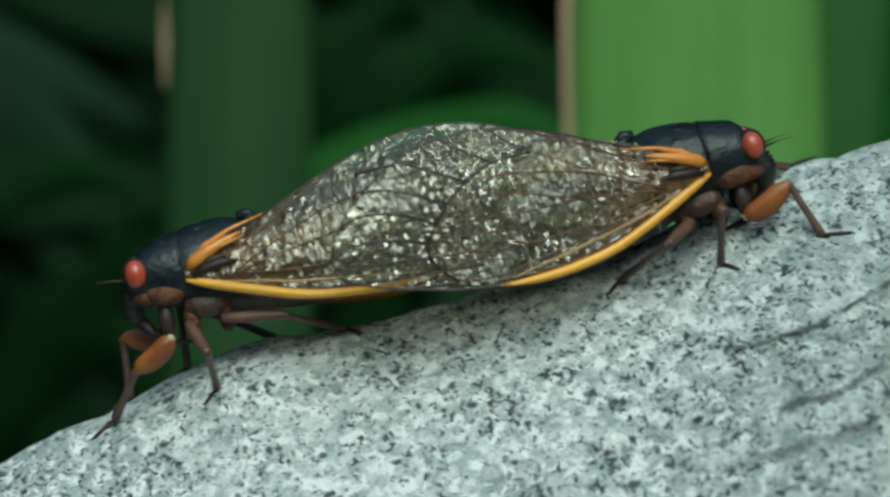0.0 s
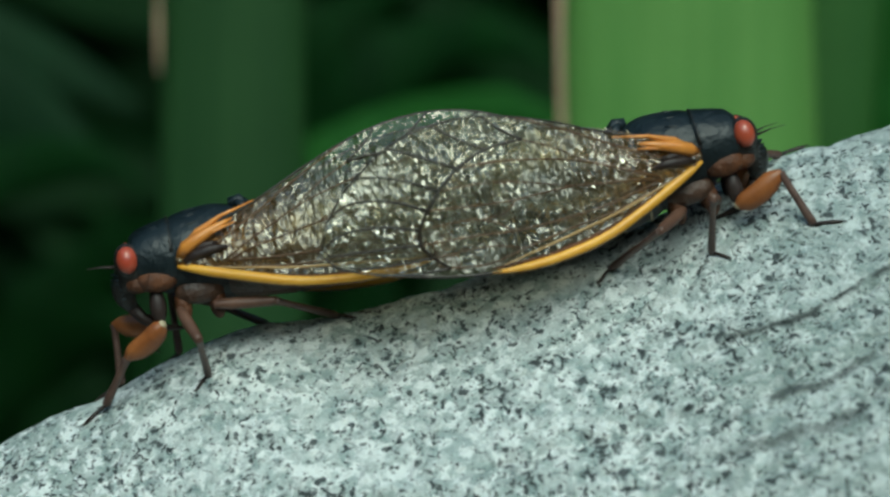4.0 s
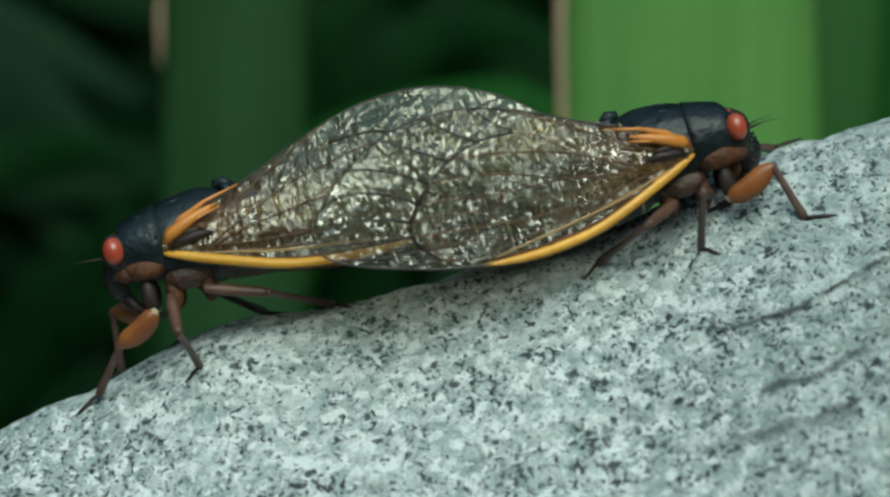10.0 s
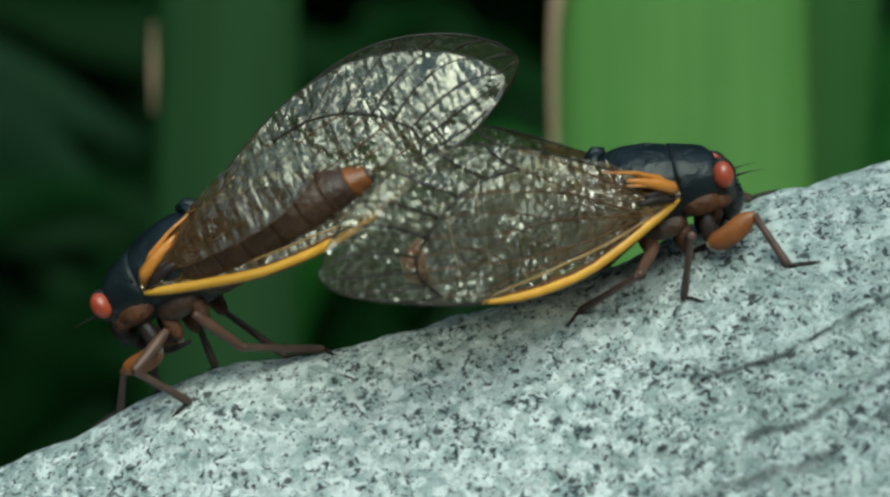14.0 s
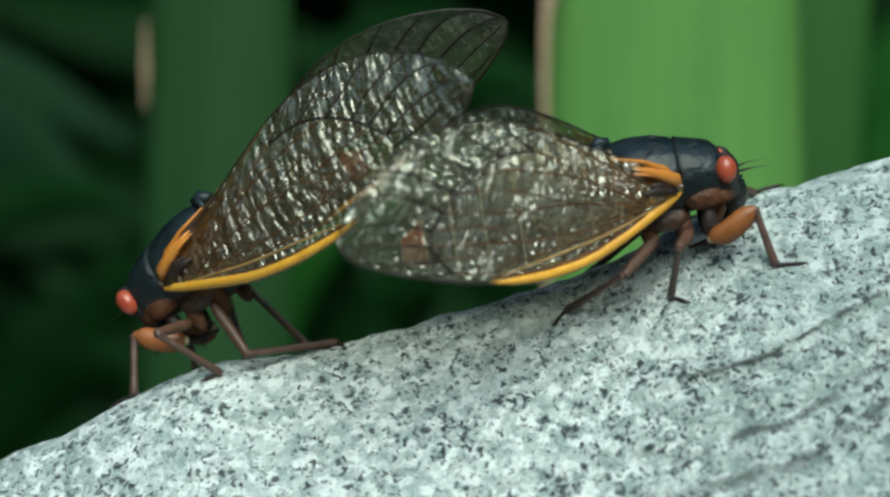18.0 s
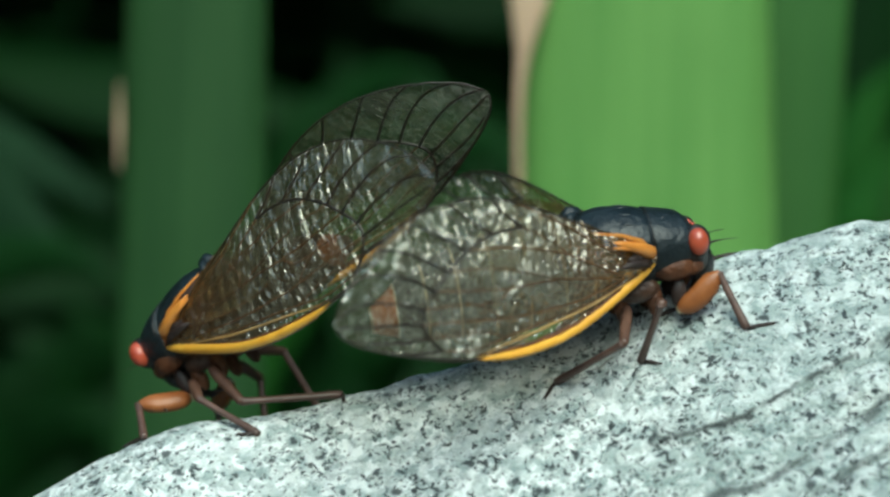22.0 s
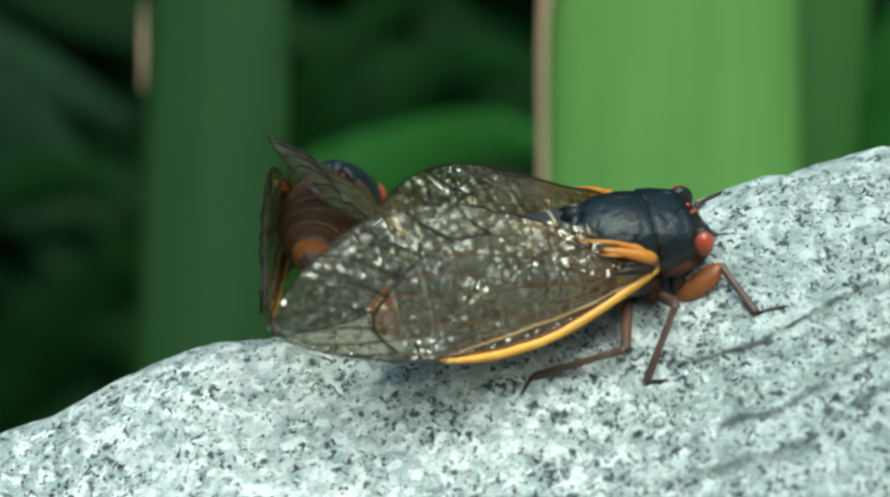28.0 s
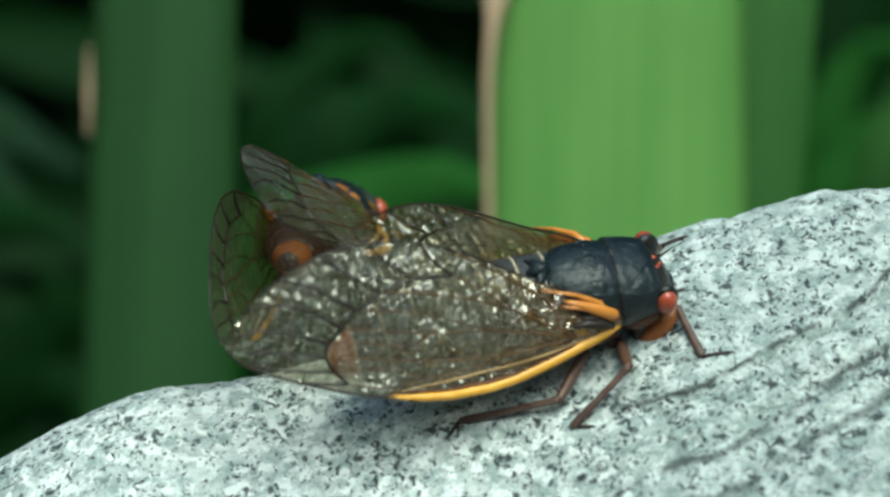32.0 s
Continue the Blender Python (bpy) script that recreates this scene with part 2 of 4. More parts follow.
def blade_material(name, low, high, vein=1.0):
    """Leaf blade: long parallel veins, blotches, soft sheen, some light through it."""
    n = Nodes(name)
    v = n.where()
    lines = n.noise(n.where(1.0, stretch=(1, 1, 0.03)), 420, 3)
    blot = n.noise(v, 30, 4)
    col = n.mix(n.ramp(lines, [(0.3, 0.0), (0.7, vein)]), rgba(*low), rgba(*high))
    col = n.mix(n.ramp(blot, [(0.45, 0.0), (0.75, 0.4)]), col, rgba(*[c * 0.7 for c in low]))
    m = n.set(Base_Color=col, Roughness=0.65, Specular_IOR_Level=0.15, Normal=n.bump(lines, 0.2, 0.0004))
    tr = n.add("BsdfTranslucent", Color=rgba(high[0] * 1.1, high[1] * 1.2, high[2] * 0.6))
    mx = n.add("MixShader", Fac=0.25)
    n.tree.links.new(n.bsdf.outputs[0], mx.inputs[1])
    n.tree.links.new(tr.outputs[0], mx.inputs[2])
    n.tree.links.new(mx.outputs[0], n.out.inputs["Surface"])
    return m


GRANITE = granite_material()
BLACK = chitin("black_chitin", (0.004, 0.008, 0.010), (0.014, 0.022, 0.026), rough=0.40, bump=1.0, scale=330, shine=0.4, deep=0.00022)
HEADBLACK = chitin("head_chitin", (0.008, 0.008, 0.008), (0.022, 0.020, 0.017), rough=0.38, bump=1.0, scale=420, shine=0.4, deep=0.0002)
CHEEK = chitin("brown_chitin", (0.040, 0.017, 0.010), (0.16, 0.058, 0.022), rough=0.5, bump=1.0, scale=520, shine=0.3, deep=0.0003)
EYE = chitin("red_eye", (0.34, 0.045, 0.024), (0.50, 0.095, 0.042), rough=0.36, coat=0.35, bump=0.25, scale=500)
ORANGE = chitin("orange_chitin", (0.50, 0.17, 0.025), (0.66, 0.26, 0.045), rough=0.38, coat=0.2)
FEMUR = chitin("femur_chitin", (0.17, 0.050, 0.014), (0.34, 0.115, 0.030), rough=0.42, bump=0.6, scale=450)
LEG = chitin("leg_chitin", (0.060, 0.034, 0.027), (0.14, 0.078, 0.060), rough=0.42)
CLAW = chitin("claw_chitin", (0.016, 0.011, 0.010), (0.040, 0.025, 0.021), rough=0.45, bump=0.6, shine=0.35)
COSTA = chitin("yellow_vein", (0.66, 0.30, 0.025), (0.80, 0.42, 0.050), rough=0.42, coat=0.1, scale=500, bump=0.5)
VEIN = chitin("dark_vein", (0.012, 0.008, 0.005), (0.030, 0.019, 0.010), rough=0.4)
AMBERVEIN = chitin("amber_vein", (0.055, 0.026, 0.009), (0.13, 0.060, 0.017), rough=0.4)
SLATE = chitin("slate_chitin", (0.022, 0.022, 0.024), (0.060, 0.058, 0.055), rough=0.45)
THIGH = chitin("thigh_chitin", (0.070, 0.033, 0.022), (0.15, 0.075, 0.048), rough=0.45)
BELLY = chitin("belly_chitin", (0.030, 0.017, 0.012), (0.095, 0.043, 0.022), rough=0.42, scale=500, bump=0.8, deep=0.0003)
PALEVEIN = chitin("pale_vein", (0.30, 0.18, 0.06), (0.42, 0.27, 0.11), rough=0.4)
RIM = chitin("pale_rim", (0.36, 0.29, 0.19), (0.50, 0.42, 0.28), rough=0.5)
BELLYORANGE = chitin("belly_orange", (0.30, 0.085, 0.02), (0.42, 0.13, 0.03), rough=0.42)
FILM = membrane_material("wing_film", (0.20, 0.185, 0.115), (0.34, 0.15, 0.03), 0.42, 0.24, 900.0, 3.0)
CLEARFILM = membrane_material("clear_wing_film", (0.22, 0.20, 0.13), (0.34, 0.15, 0.03), 0.30, 0.10, 760.0, 1.9)
HINDFILM = membrane_material("hind_wing_film", (0.20, 0.19, 0.13), (0.36, 0.16, 0.03), 0.16, 0.08, 820.0, 0.7)
BLADE = blade_material("bright_blade", (0.099, 0.238, 0.054), (0.162, 0.326, 0.084))
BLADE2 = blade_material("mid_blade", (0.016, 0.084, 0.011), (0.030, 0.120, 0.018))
# the next three greens have the undergrowth's shade put into their colour
STALK = blade_material("shade_tinted_blade", (0.018, 0.056, 0.016), (0.030, 0.080, 0.023))
BLADESHADE = blade_material("deep_shade_blade", (0.003, 0.021, 0.003), (0.006, 0.038, 0.005))
BLADEBLUE = blade_material("blue_shade_blade", (0.006, 0.024, 0.008), (0.010, 0.036, 0.012))
DRY = blade_material("dry_margin", (0.42, 0.29, 0.19), (0.58, 0.42, 0.29))
BLADESIDE = blade_material("side_blade", (0.030, 0.098, 0.021), (0.050, 0.134, 0.030))


# ---- mesh helpers ----
def mesh_of(name, verts, faces, material, smooth=True):
    me = bpy.data.meshes.new(name)
    me.from_pydata([tuple(v) for v in verts], [], faces)
    me.materials.append(material)
    if smooth:
        me.polygons.foreach_set("use_smooth", [True] * len(me.polygons))
    me.update()
    return me


def part(name, shape, material, parent, label=""):
    """Link verts and faces as one mesh object under a thing or a part."""
    ob = new(name, mesh_of(name, *shape, material))
    ob.parent = parent
    if label:
        ob["label"] = label
    return ob


def joined(*shapes):
    verts, faces = [], []
    for v, f in shapes:
        k = len(verts)
        verts += list(v)
        faces += [tuple(i + k for i in q) for q in f]
    return verts, faces


def rings(sections, closed=True):
    """Skin over rings of points, all of one count, with capped ends."""
    n = len(sections[0])
    verts = [p for s in sections for p in s]
    faces = []
    for k in range(len(sections) - 1):
        for i in range(n):
            j = (i + 1) % n
            faces.append((k * n + i, k * n + j, (k + 1) * n + j, (k + 1) * n + i))
    if closed:
        faces.append(tuple(range(n))[::-1])
        faces.append(tuple(range((len(sections) - 1) * n, len(sections) * n)))
    return verts, faces


def loft(rows, n=24, power=2.0):
    """Body of cross-sections along x: rows of (x, middle z, half width, rise, drop) in millimetres."""
    out = []
    for x, zc, hw, up, down in rows:
        ring = []
        for i in range(n):
            a = 2 * math.pi * i / n
            c, s = math.cos(a), math.sin(a)
            cc = math.copysign(abs(c) ** (2 / power), c)
            ss = math.copysign(abs(s) ** (2 / power), s)
            ring.append(Vector((x, hw * cc, zc + (up if s > 0 else down) * ss)) * MM)
        out.append(ring)
    return rings(out)


def smooth_rows(rows, steps=4):
    """More cross-sections, by Catmull-Rom between the given ones."""
    a = np.array(rows, float)
    out = []
    for i in range(len(a) - 1):
        p0, p1, p2, p3 = a[max(i - 1, 0)], a[i], a[i + 1], a[min(i + 2, len(a) - 1)]
        for k in range(steps):
            t = k / steps
            out.append(0.5 * (2 * p1 + (p2 - p0) * t + (2 * p0 - 5 * p1 + 4 * p2 - p3) * t * t + (3 * p1 - p0 - 3 * p2 + p3) * t ** 3))
    out.append(a[-1])
    for r in out:
        r[2:] = np.maximum(r[2:], 0.02)
    return [tuple(r) for r in out]


def tube(points, radii, n=8):
    """Round rod along points (metres)."""
    pts = [Vector(p) for p in points]
    out = []
    side = None
    for i, p in enumerate(pts):
        d = (pts[min(i + 1, len(pts) - 1)] - pts[max(i - 1, 0)]).normalized()
        if side is None:
            side = d.cross(Vector((0.31, 0.91, 0.27))).normalized()
        side = (side - d * side.dot(d)).normalized()
        up = d.cross(side)
        r = radii[i] if isinstance(radii, (list, tuple)) else radii
        out.append([p + (side * math.cos(2 * math.pi * k / n) + up * math.sin(2 * math.pi * k / n)) * r for k in range(n)])
    return rings(out)


def ball(centre, radii, n=16, m=10, turn=None):
    """Ellipsoid; centre and radii in millimetres."""
    out = []
    for j in range(m + 1):
        b = math.pi * (j + 0.02 if j == 0 else j - 0.02 if j == m else j) / m
        ring = []
        for i in range(n):
            a = 2 * math.pi * i / n
            p = Vector((radii[0] * math.sin(b) * math.cos(a), radii[1] * math.sin(b) * math.sin(a), -radii[2] * math.cos(b)))
            if turn is not None:
                p = turn @ p
            ring.append((Vector(centre) + p) * MM)
        out.append(ring)
    return rings(out)


def curve_at(knots, x):
    """Smooth curve through (x, y) knots, by cubic steps with central slopes."""
    xs = [k[0] for k in knots]
    ys = [k[1] for k in knots]
    if x <= xs[0]:
        return ys[0]
    if x >= xs[-1]:
        return ys[-1]
    i = max(k for k in range(len(xs) - 1) if xs[k] <= x)

    def slope(k):
        if k == 0 or k == len(xs) - 1:
            k2 = min(max(k, 1), len(xs) - 1)
            return (ys[k2] - ys[k2 - 1]) / (xs[k2] - xs[k2 - 1])
        return (ys[k + 1] - ys[k - 1]) / (xs[k + 1] - xs[k - 1])
    h = xs[i + 1] - xs[i]
    t = (x - xs[i]) / h
    return ((2 * t ** 3 - 3 * t * t + 1) * ys[i] + (t ** 3 - 2 * t * t + t) * h * slope(i)
            + (3 * t * t - 2 * t ** 3) * ys[i + 1] + (t ** 3 - t * t) * h * slope(i + 1))


def spot(h, v, depth=0.0):
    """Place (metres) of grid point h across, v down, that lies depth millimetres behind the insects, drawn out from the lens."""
    k = (REACH + depth) / REACH * UNIT * MM
    return Vector(((h - 784) * k, depth * MM, (438 - v) * k))


# ---- the boulder ----
CREST = [(-1400, 1500), (-700, 1080), (-200, 838), (-46, 776), (46, 727), (146, 690), (246, 637), (346, 590), (446, 563), (546, 549), (646, 527),
         (746, 501), (846, 474), (950, 443), (1100, 388), (1250, 316), (1310, 290), (1356, 270), (1446, 250), (1546, 216), (1680, 200),
         (1900, 195), (2400, 230), (3200, 420)]
RIDGE = 4.0     # millimetres behind the insects


def rock_rise(x, y, rough=True):
    """Height of the boulder at x, y; all in millimetres."""
    k = (REACH + RIDGE) / REACH * UNIT
    h = 784 + x / k
    top = (438 - curve_at(CREST, h)) * k
    d = RIDGE - y
    z = top - (1.3 if d > 0 else 0.55) * (math.sqrt(d * d + 25) - 5)
    if d > 24:
        z -= (d - 24) ** 1.35 * 0.25
    if d < -10:
        z -= (-d - 10) ** 1.4 * 0.2
    if rough:
        p = Vector((x, y * 0.8, z * 0.8))
        z += 0.55 * (noise.noise(p * 0.09) - 0.05) * min(1, abs(d) / 5 + 0.25) + 0.32 * noise.noise(p * 0.33) + 0.14 * noise.noise(p * 0.9)
        # beds of the stone, dipping with the slope: small steps in the near face
        if d > 3:
            v = 438 - z / UNIT * REACH / (REACH + y)
            s = 784 + x / UNIT * REACH / (REACH + y)
            bed = v + 0.27 * (s - 1250) + max(0, s - 1380) * 0.3 + 16 * noise.noise(Vector((s * 0.01, 3.1, 0))) + 5 * noise.noise(Vector((s * 0.05, 1.7, 0)))
            for line, drop, start in ((596, 1.1, 1130), (690, 1.0, 700), (720, 0.7, 900), (752, 0.8, 650), (790, 0.9, 900), (835, 0.9, 700), (880, 0.9, 300), (940, 0.9, 500)):
                u = (bed - line) / 13
                if line < 700:
                    z -= 1.5 * min(1, max(0, (s - start) / 160)) * math.exp(-(u - 0.2) ** 2 * 5)
                z -= drop * min(1, max(0, (s - start) / 160)) * (math.exp(-max(0, u) / 2.2) if u > 0 else math.exp(-u * u * 8)) * (0.6 + 0.5 * noise.noise(Vector((s * 0.013, line * 0.7, 0))))
    return z


def build_boulder():
    xs = np.concatenate([np.linspace(-170, -62, 40)[:-1], np.linspace(-62, 62, 330)[:-1], np.linspace(62, 190, 40)])
    ys = np.concatenate([np.linspace(-70, -26, 26)[:-1], np.linspace(-26, 12, 210)[:-1], np.linspace(12, 80, 30)])
    verts = []
    for y in ys:
        for x in xs:
            edge = max(0, abs(x - 10) - 120) ** 1.5 * 0.12
            verts.append((x * MM, y * MM, max(rock_rise(x, y) - edge, -152) * MM))
    n = len(xs)
    faces = [(j * n + i, j * n + i + 1, (j + 1) * n + i + 1, (j + 1) * n + i) for j in range(len(ys) - 1) for i in range(n - 1)]
    # skirt into the ground
    rim = [i for i in range(n)] + [j * n + n - 1 for j in range(1, len(ys))] + [(len(ys) - 1) * n + i for i in range(n - 2, -1, -1)] + [j * n for j in range(len(ys) - 2, 0, -1)]
    k = len(verts)
    verts += [(verts[i][0] * 1.04, verts[i][1] * 1.04, -0.165) for i in rim]
    m = len(rim)
    faces += [(rim[(i + 1) % m], rim[i], k + i, k + (i + 1) % m) for i in range(m)]
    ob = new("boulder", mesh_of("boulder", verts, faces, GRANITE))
    tagged(ob, "pale grey speckled granite boulder with a sloping weathered edge", "rock")
    return ob


build_boulder()


# ---- ground ----
def build_ground():
    n = Nodes("soil")
    v = n.where()
    a = n.noise(v, 60, 6, 0.65)
    col = n.ramp(a, [(0.3, (0.012, 0.010, 0.007)), (0.55, (0.035, 0.027, 0.016)), (0.75, (0.05, 0.06, 0.025))])
    mat = n.set(Base_Color=col, Roughness=0.95, Normal=n.bump(a, 0.6, 0.01))
    verts, faces = [], []
    rs = [0.0, 0.1, 0.2, 0.35, 0.6, 1.0, 2, 5, 15, 60, 300, 2000]
    m = 48
    for r in rs:
        for i in range(m):
            a2 = 2 * math.pi * i / m
            x, y = r * math.cos(a2), r * math.sin(a2)
            verts.append((x, y, -0.15 + (0.012 * noise.noise(Vector((x * 9, y * 9, 0))) if 0 < r < 3 else 0)))
    for k in range(len(rs) - 1):
        for i in range(m):
            j = (i + 1) % m
            faces.append((k * m + i, (k + 1) * m + i, (k + 1) * m + j, k * m + j))
    ob = new("ground", mesh_of("ground", verts, faces, mat))
    tagged(ob, "dark bare soil under the plants", "ground", kind="structure")


build_ground()


# ---- plants behind the boulder ----
def blade_shape(spine, widths, fold=0.15, twist=0.0, steps=28, across=8, thick=0.5):
    """A leaf blade along a spine of (x, y, z) millimetres; widths: (0..1, half width in millimetres)."""
    a = np.array(spine, float)
    cum = np.concatenate([[0], np.cumsum(np.linalg.norm(np.diff(a, axis=0), axis=1))])
    cum /= cum[-1]
    mid = [Vector([curve_at(list(zip(cum, a[:, k])), s / steps) for k in range(3)]) for s in range(steps + 1)]
    front, back = [], []
    for s in range(steps + 1):
        d = (mid[min(s + 1, steps)] - mid[max(s - 1, 0)]).normalized()
        face = Vector((math.sin(twist * s / steps), -math.cos(twist * s / steps), 0.0))
        side = face.cross(d).normalized()
        face = d.cross(side).normalized()
        w = curve_at(widths, s / steps)
        for i in range(across + 1):
            q = 2 * i / across - 1
            p = mid[s] + side * (w * q) - face * (w * fold * q * q) + face * (0.12 * w * math.sin(q * 9 + s * 0.3) * 0.2)
            front.append((p + face * thick * 0.5 * (1 - q * q * 0.8)) * MM)
            back.append((p - face * thick * 0.5 * (1 - q * q * 0.8)) * MM)
    verts = front + back
    c = across + 1
    k = len(front)
    faces = []
    for s in range(steps):
        for i in range(across):
            faces.append((s * c + i, s * c + i + 1, (s + 1) * c + i + 1, (s + 1) * c + i))
            faces.append((k + s * c + i + 1, k + s * c + i, k + (s + 1) * c + i, k + (s + 1) * c + i + 1))
        faces.append((s * c, (s + 1) * c, k + (s + 1) * c, k + s * c))
        faces.append((s * c + across, k + s * c + across, k + (s + 1) * c + across, (s + 1) * c + across))
    return verts, faces


def at_grid(h, v, depth):
    p = spot(h, v, depth) / MM
    return (p.x, p.y, p.z)


def wide(units, depth):
    return units * UNIT * (REACH + depth) / REACH


def build_plants():
    # the tall bright blade, with a dry pale margin and a torn tip
    plant = tagged(new("broad_leaf"), "tall bright green broad leaf with a dry pinkish margin", "leaf")
    base = at_grid(1150, 3000, 120)
    plant.location = Vector((base[0], base[1], -150)) * MM

    def midrib(parent, spine, r, mat):
        pts = [Vector(p) for p in spine]
        path = []
        for a, b in zip(pts, pts[1:]):
            path += [a.lerp(b, k / 5) for k in range(5)]
        path.append(pts[-1])
        n = len(path) - 1
        v, f = tube([(p + Vector((0, 0.6, 0))) * MM for p in path], [max(0.15, r * (1 - 0.8 * i / n)) * MM for i in range(n + 1)], 8)
        return part("midrib", ([Vector(p) - parent.location for p in v], f), mat, parent, "thick leaf midrib")

    def under(parent, name, shape, mat, label=""):
        off = parent.location
        v, f = shape
        return part(name, ([Vector(p) - off for p in v], f), mat, parent, label)
    D = 120
    w = wide(226, D)
    under(plant, "blade", blade_shape([(base[0], base[1], -150), at_grid(1200, 1200, D), at_grid(1200, 500, D), at_grid(1195, 0, D), at_grid(1192, -260, D)],
          [(0, w * 0.35), (0.45, w * 0.85), (0.7, w), (0.92, w * 0.99), (1, w * 0.97)], fold=0.12), BLADE)
    under(plant, "dry_margin", blade_shape([at_grid(973, 900, D - 1), at_grid(972, 300, D - 2), at_grid(969, 0, D - 2), at_grid(980, -120, D - 2), at_grid(995, -260, D - 2)],
          [(0, 0.25), (0.5, 0.45), (0.76, 0.5), (0.86, 0.9), (0.92, 2.2), (1, 3.0)], fold=0.1), DRY, "dry pinkish leaf margin")
    second = tagged(new("broad_leaf"), "green leaf blade leaning behind the bright one", "leaf")
    D = 135
    second.location = Vector(at_grid(1400, 2600, D)) * MM
    second.location.z = -0.15
    w = wide(90, D)
    b = second.location / MM
    under(second, "blade", blade_shape([tuple(b), at_grid(1400, 1100, D), at_grid(1420, 400, D), at_grid(1455, 0, D), at_grid(1480, -300, D)],
          [(0, w * 0.5), (0.6, w), (1, w * 0.9)]), BLADESIDE)
    midrib(second, [at_grid(1400, 1100, D + 1), at_grid(1420, 400, D + 1), at_grid(1455, 0, D + 1), at_grid(1480, -300, D + 1)], 1.0, BLADESIDE)
    # the dark blade, its shade put into the green
    third = tagged(new("broad_leaf"), "upright leaf with shade put into its dark green", "leaf")
    D = 130
    third.location = Vector(at_grid(400, 2600, D)) * MM
    third.location.z = -0.15
    b = third.location / MM
    w = wide(128, D)
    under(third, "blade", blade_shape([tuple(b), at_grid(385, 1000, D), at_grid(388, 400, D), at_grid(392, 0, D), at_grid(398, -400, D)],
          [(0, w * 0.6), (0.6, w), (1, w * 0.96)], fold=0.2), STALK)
    under(third, "dry_margin", blade_shape([at_grid(262, 120, D - 2), at_grid(262, 60, D - 2), at_grid(262, -40, D - 2)], [(0, 0.12), (0.5, 0.38), (1, 0.12)], fold=0.1, steps=10), DRY,
          "dry pinkish spot on the margin")
    # arching leaves of the undergrowth, most in greens darkened to stand for shade
    rnd = random.Random(4)
    spec = [(-150, 150, 90, 240, 120, BLADEBLUE), (-100, 330, 160, 270, 60, BLADESHADE), (40, 560, 300, 420, 75, BLADESHADE), (640, 120, 880, 60, 70, BLADESHADE),
            (560, 300, 900, 190, 75, BLADE2), (600, 470, 860, 330, 60, BLADESHADE), (560, 60, 760, -60, 50, BLADESHADE), (-60, 720, 200, 560, 70, BLADESHADE),
            (1500, 300, 1640, 180, 70, BLADEBLUE), (1560, 200, 1700, 60, 70, BLADE2), (-200, 20, 120, 120, 80, BLADEBLUE), (420, 640, 640, 520, 70, BLADESHADE),
            (620, 620, 760, 430, 60, BLADESHADE), (1540, 60, 1660, -60, 60, BLADE2), (1650, 130, 1750, -90, 46, BLADESIDE)]
    for h0, v0, h1, v1, hw, mat in spec:
        D = rnd.uniform(230, 330)
        leaf = tagged(new("arching_leaf"), "arching green leaf of the shaded undergrowth", "leaf", group="undergrowth leaves")
        foot = Vector(at_grid((h0 + h1) / 2 + rnd.uniform(-300, 300), 3000, D + 40))
        foot.z = -150
        leaf.location = foot * MM
        mid = at_grid((h0 * 2 + h1) / 3, (v0 * 2 + v1) / 3 - 20, D)
        spine = [tuple(foot), at_grid(h0 - (h1 - h0) * 0.35, v0 + 260, D + 12), at_grid(h0, v0, D), mid, at_grid(h1, v1, D - 10), at_grid(h1 + (h1 - h0) * 0.35, v1 + 60, D - 16)]
        w = wide(hw, D)
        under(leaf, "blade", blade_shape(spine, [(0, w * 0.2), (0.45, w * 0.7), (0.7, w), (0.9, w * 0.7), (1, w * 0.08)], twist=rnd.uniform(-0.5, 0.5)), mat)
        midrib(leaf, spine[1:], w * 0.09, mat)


build_plants()


def leaf_cloud(rnd, count, xs, ys, zs, size):
    verts, faces = [], []
    for _ in range(count):
        c = Vector((rnd.uniform(*xs), rnd.uniform(*ys), rnd.uniform(*zs)))
        a, b = rnd.uniform(0, 6.28), rnd.uniform(-0.9, 0.9)
        L = rnd.uniform(*size)
        W = L * rnd.uniform(0.22, 0.32)
        d = Vector((math.cos(a), rnd.uniform(-0.4, 0.4), math.sin(a))).normalized()
        s = d.cross(Vector((math.sin(b), -1, math.cos(b) * 0.6))).normalized()
        k = len(verts)
        up = d.cross(s) * L * 0.08
        verts += [c - d * L, c - d * L * 0.3 + s * W + up, c + d * L * 0.4 + s * W * 0.8 + up, c + d * L, c + d * L * 0.4 - s * W * 0.8 + up, c - d * L * 0.3 - s * W + up, c - up]
        faces += [(k, k + 1, k + 6), (k + 1, k + 2, k + 6), (k + 2, k + 3, k + 6), (k + 3, k + 4, k + 6), (k + 4, k + 5, k + 6), (k + 5, k, k + 6)]
    return verts, faces


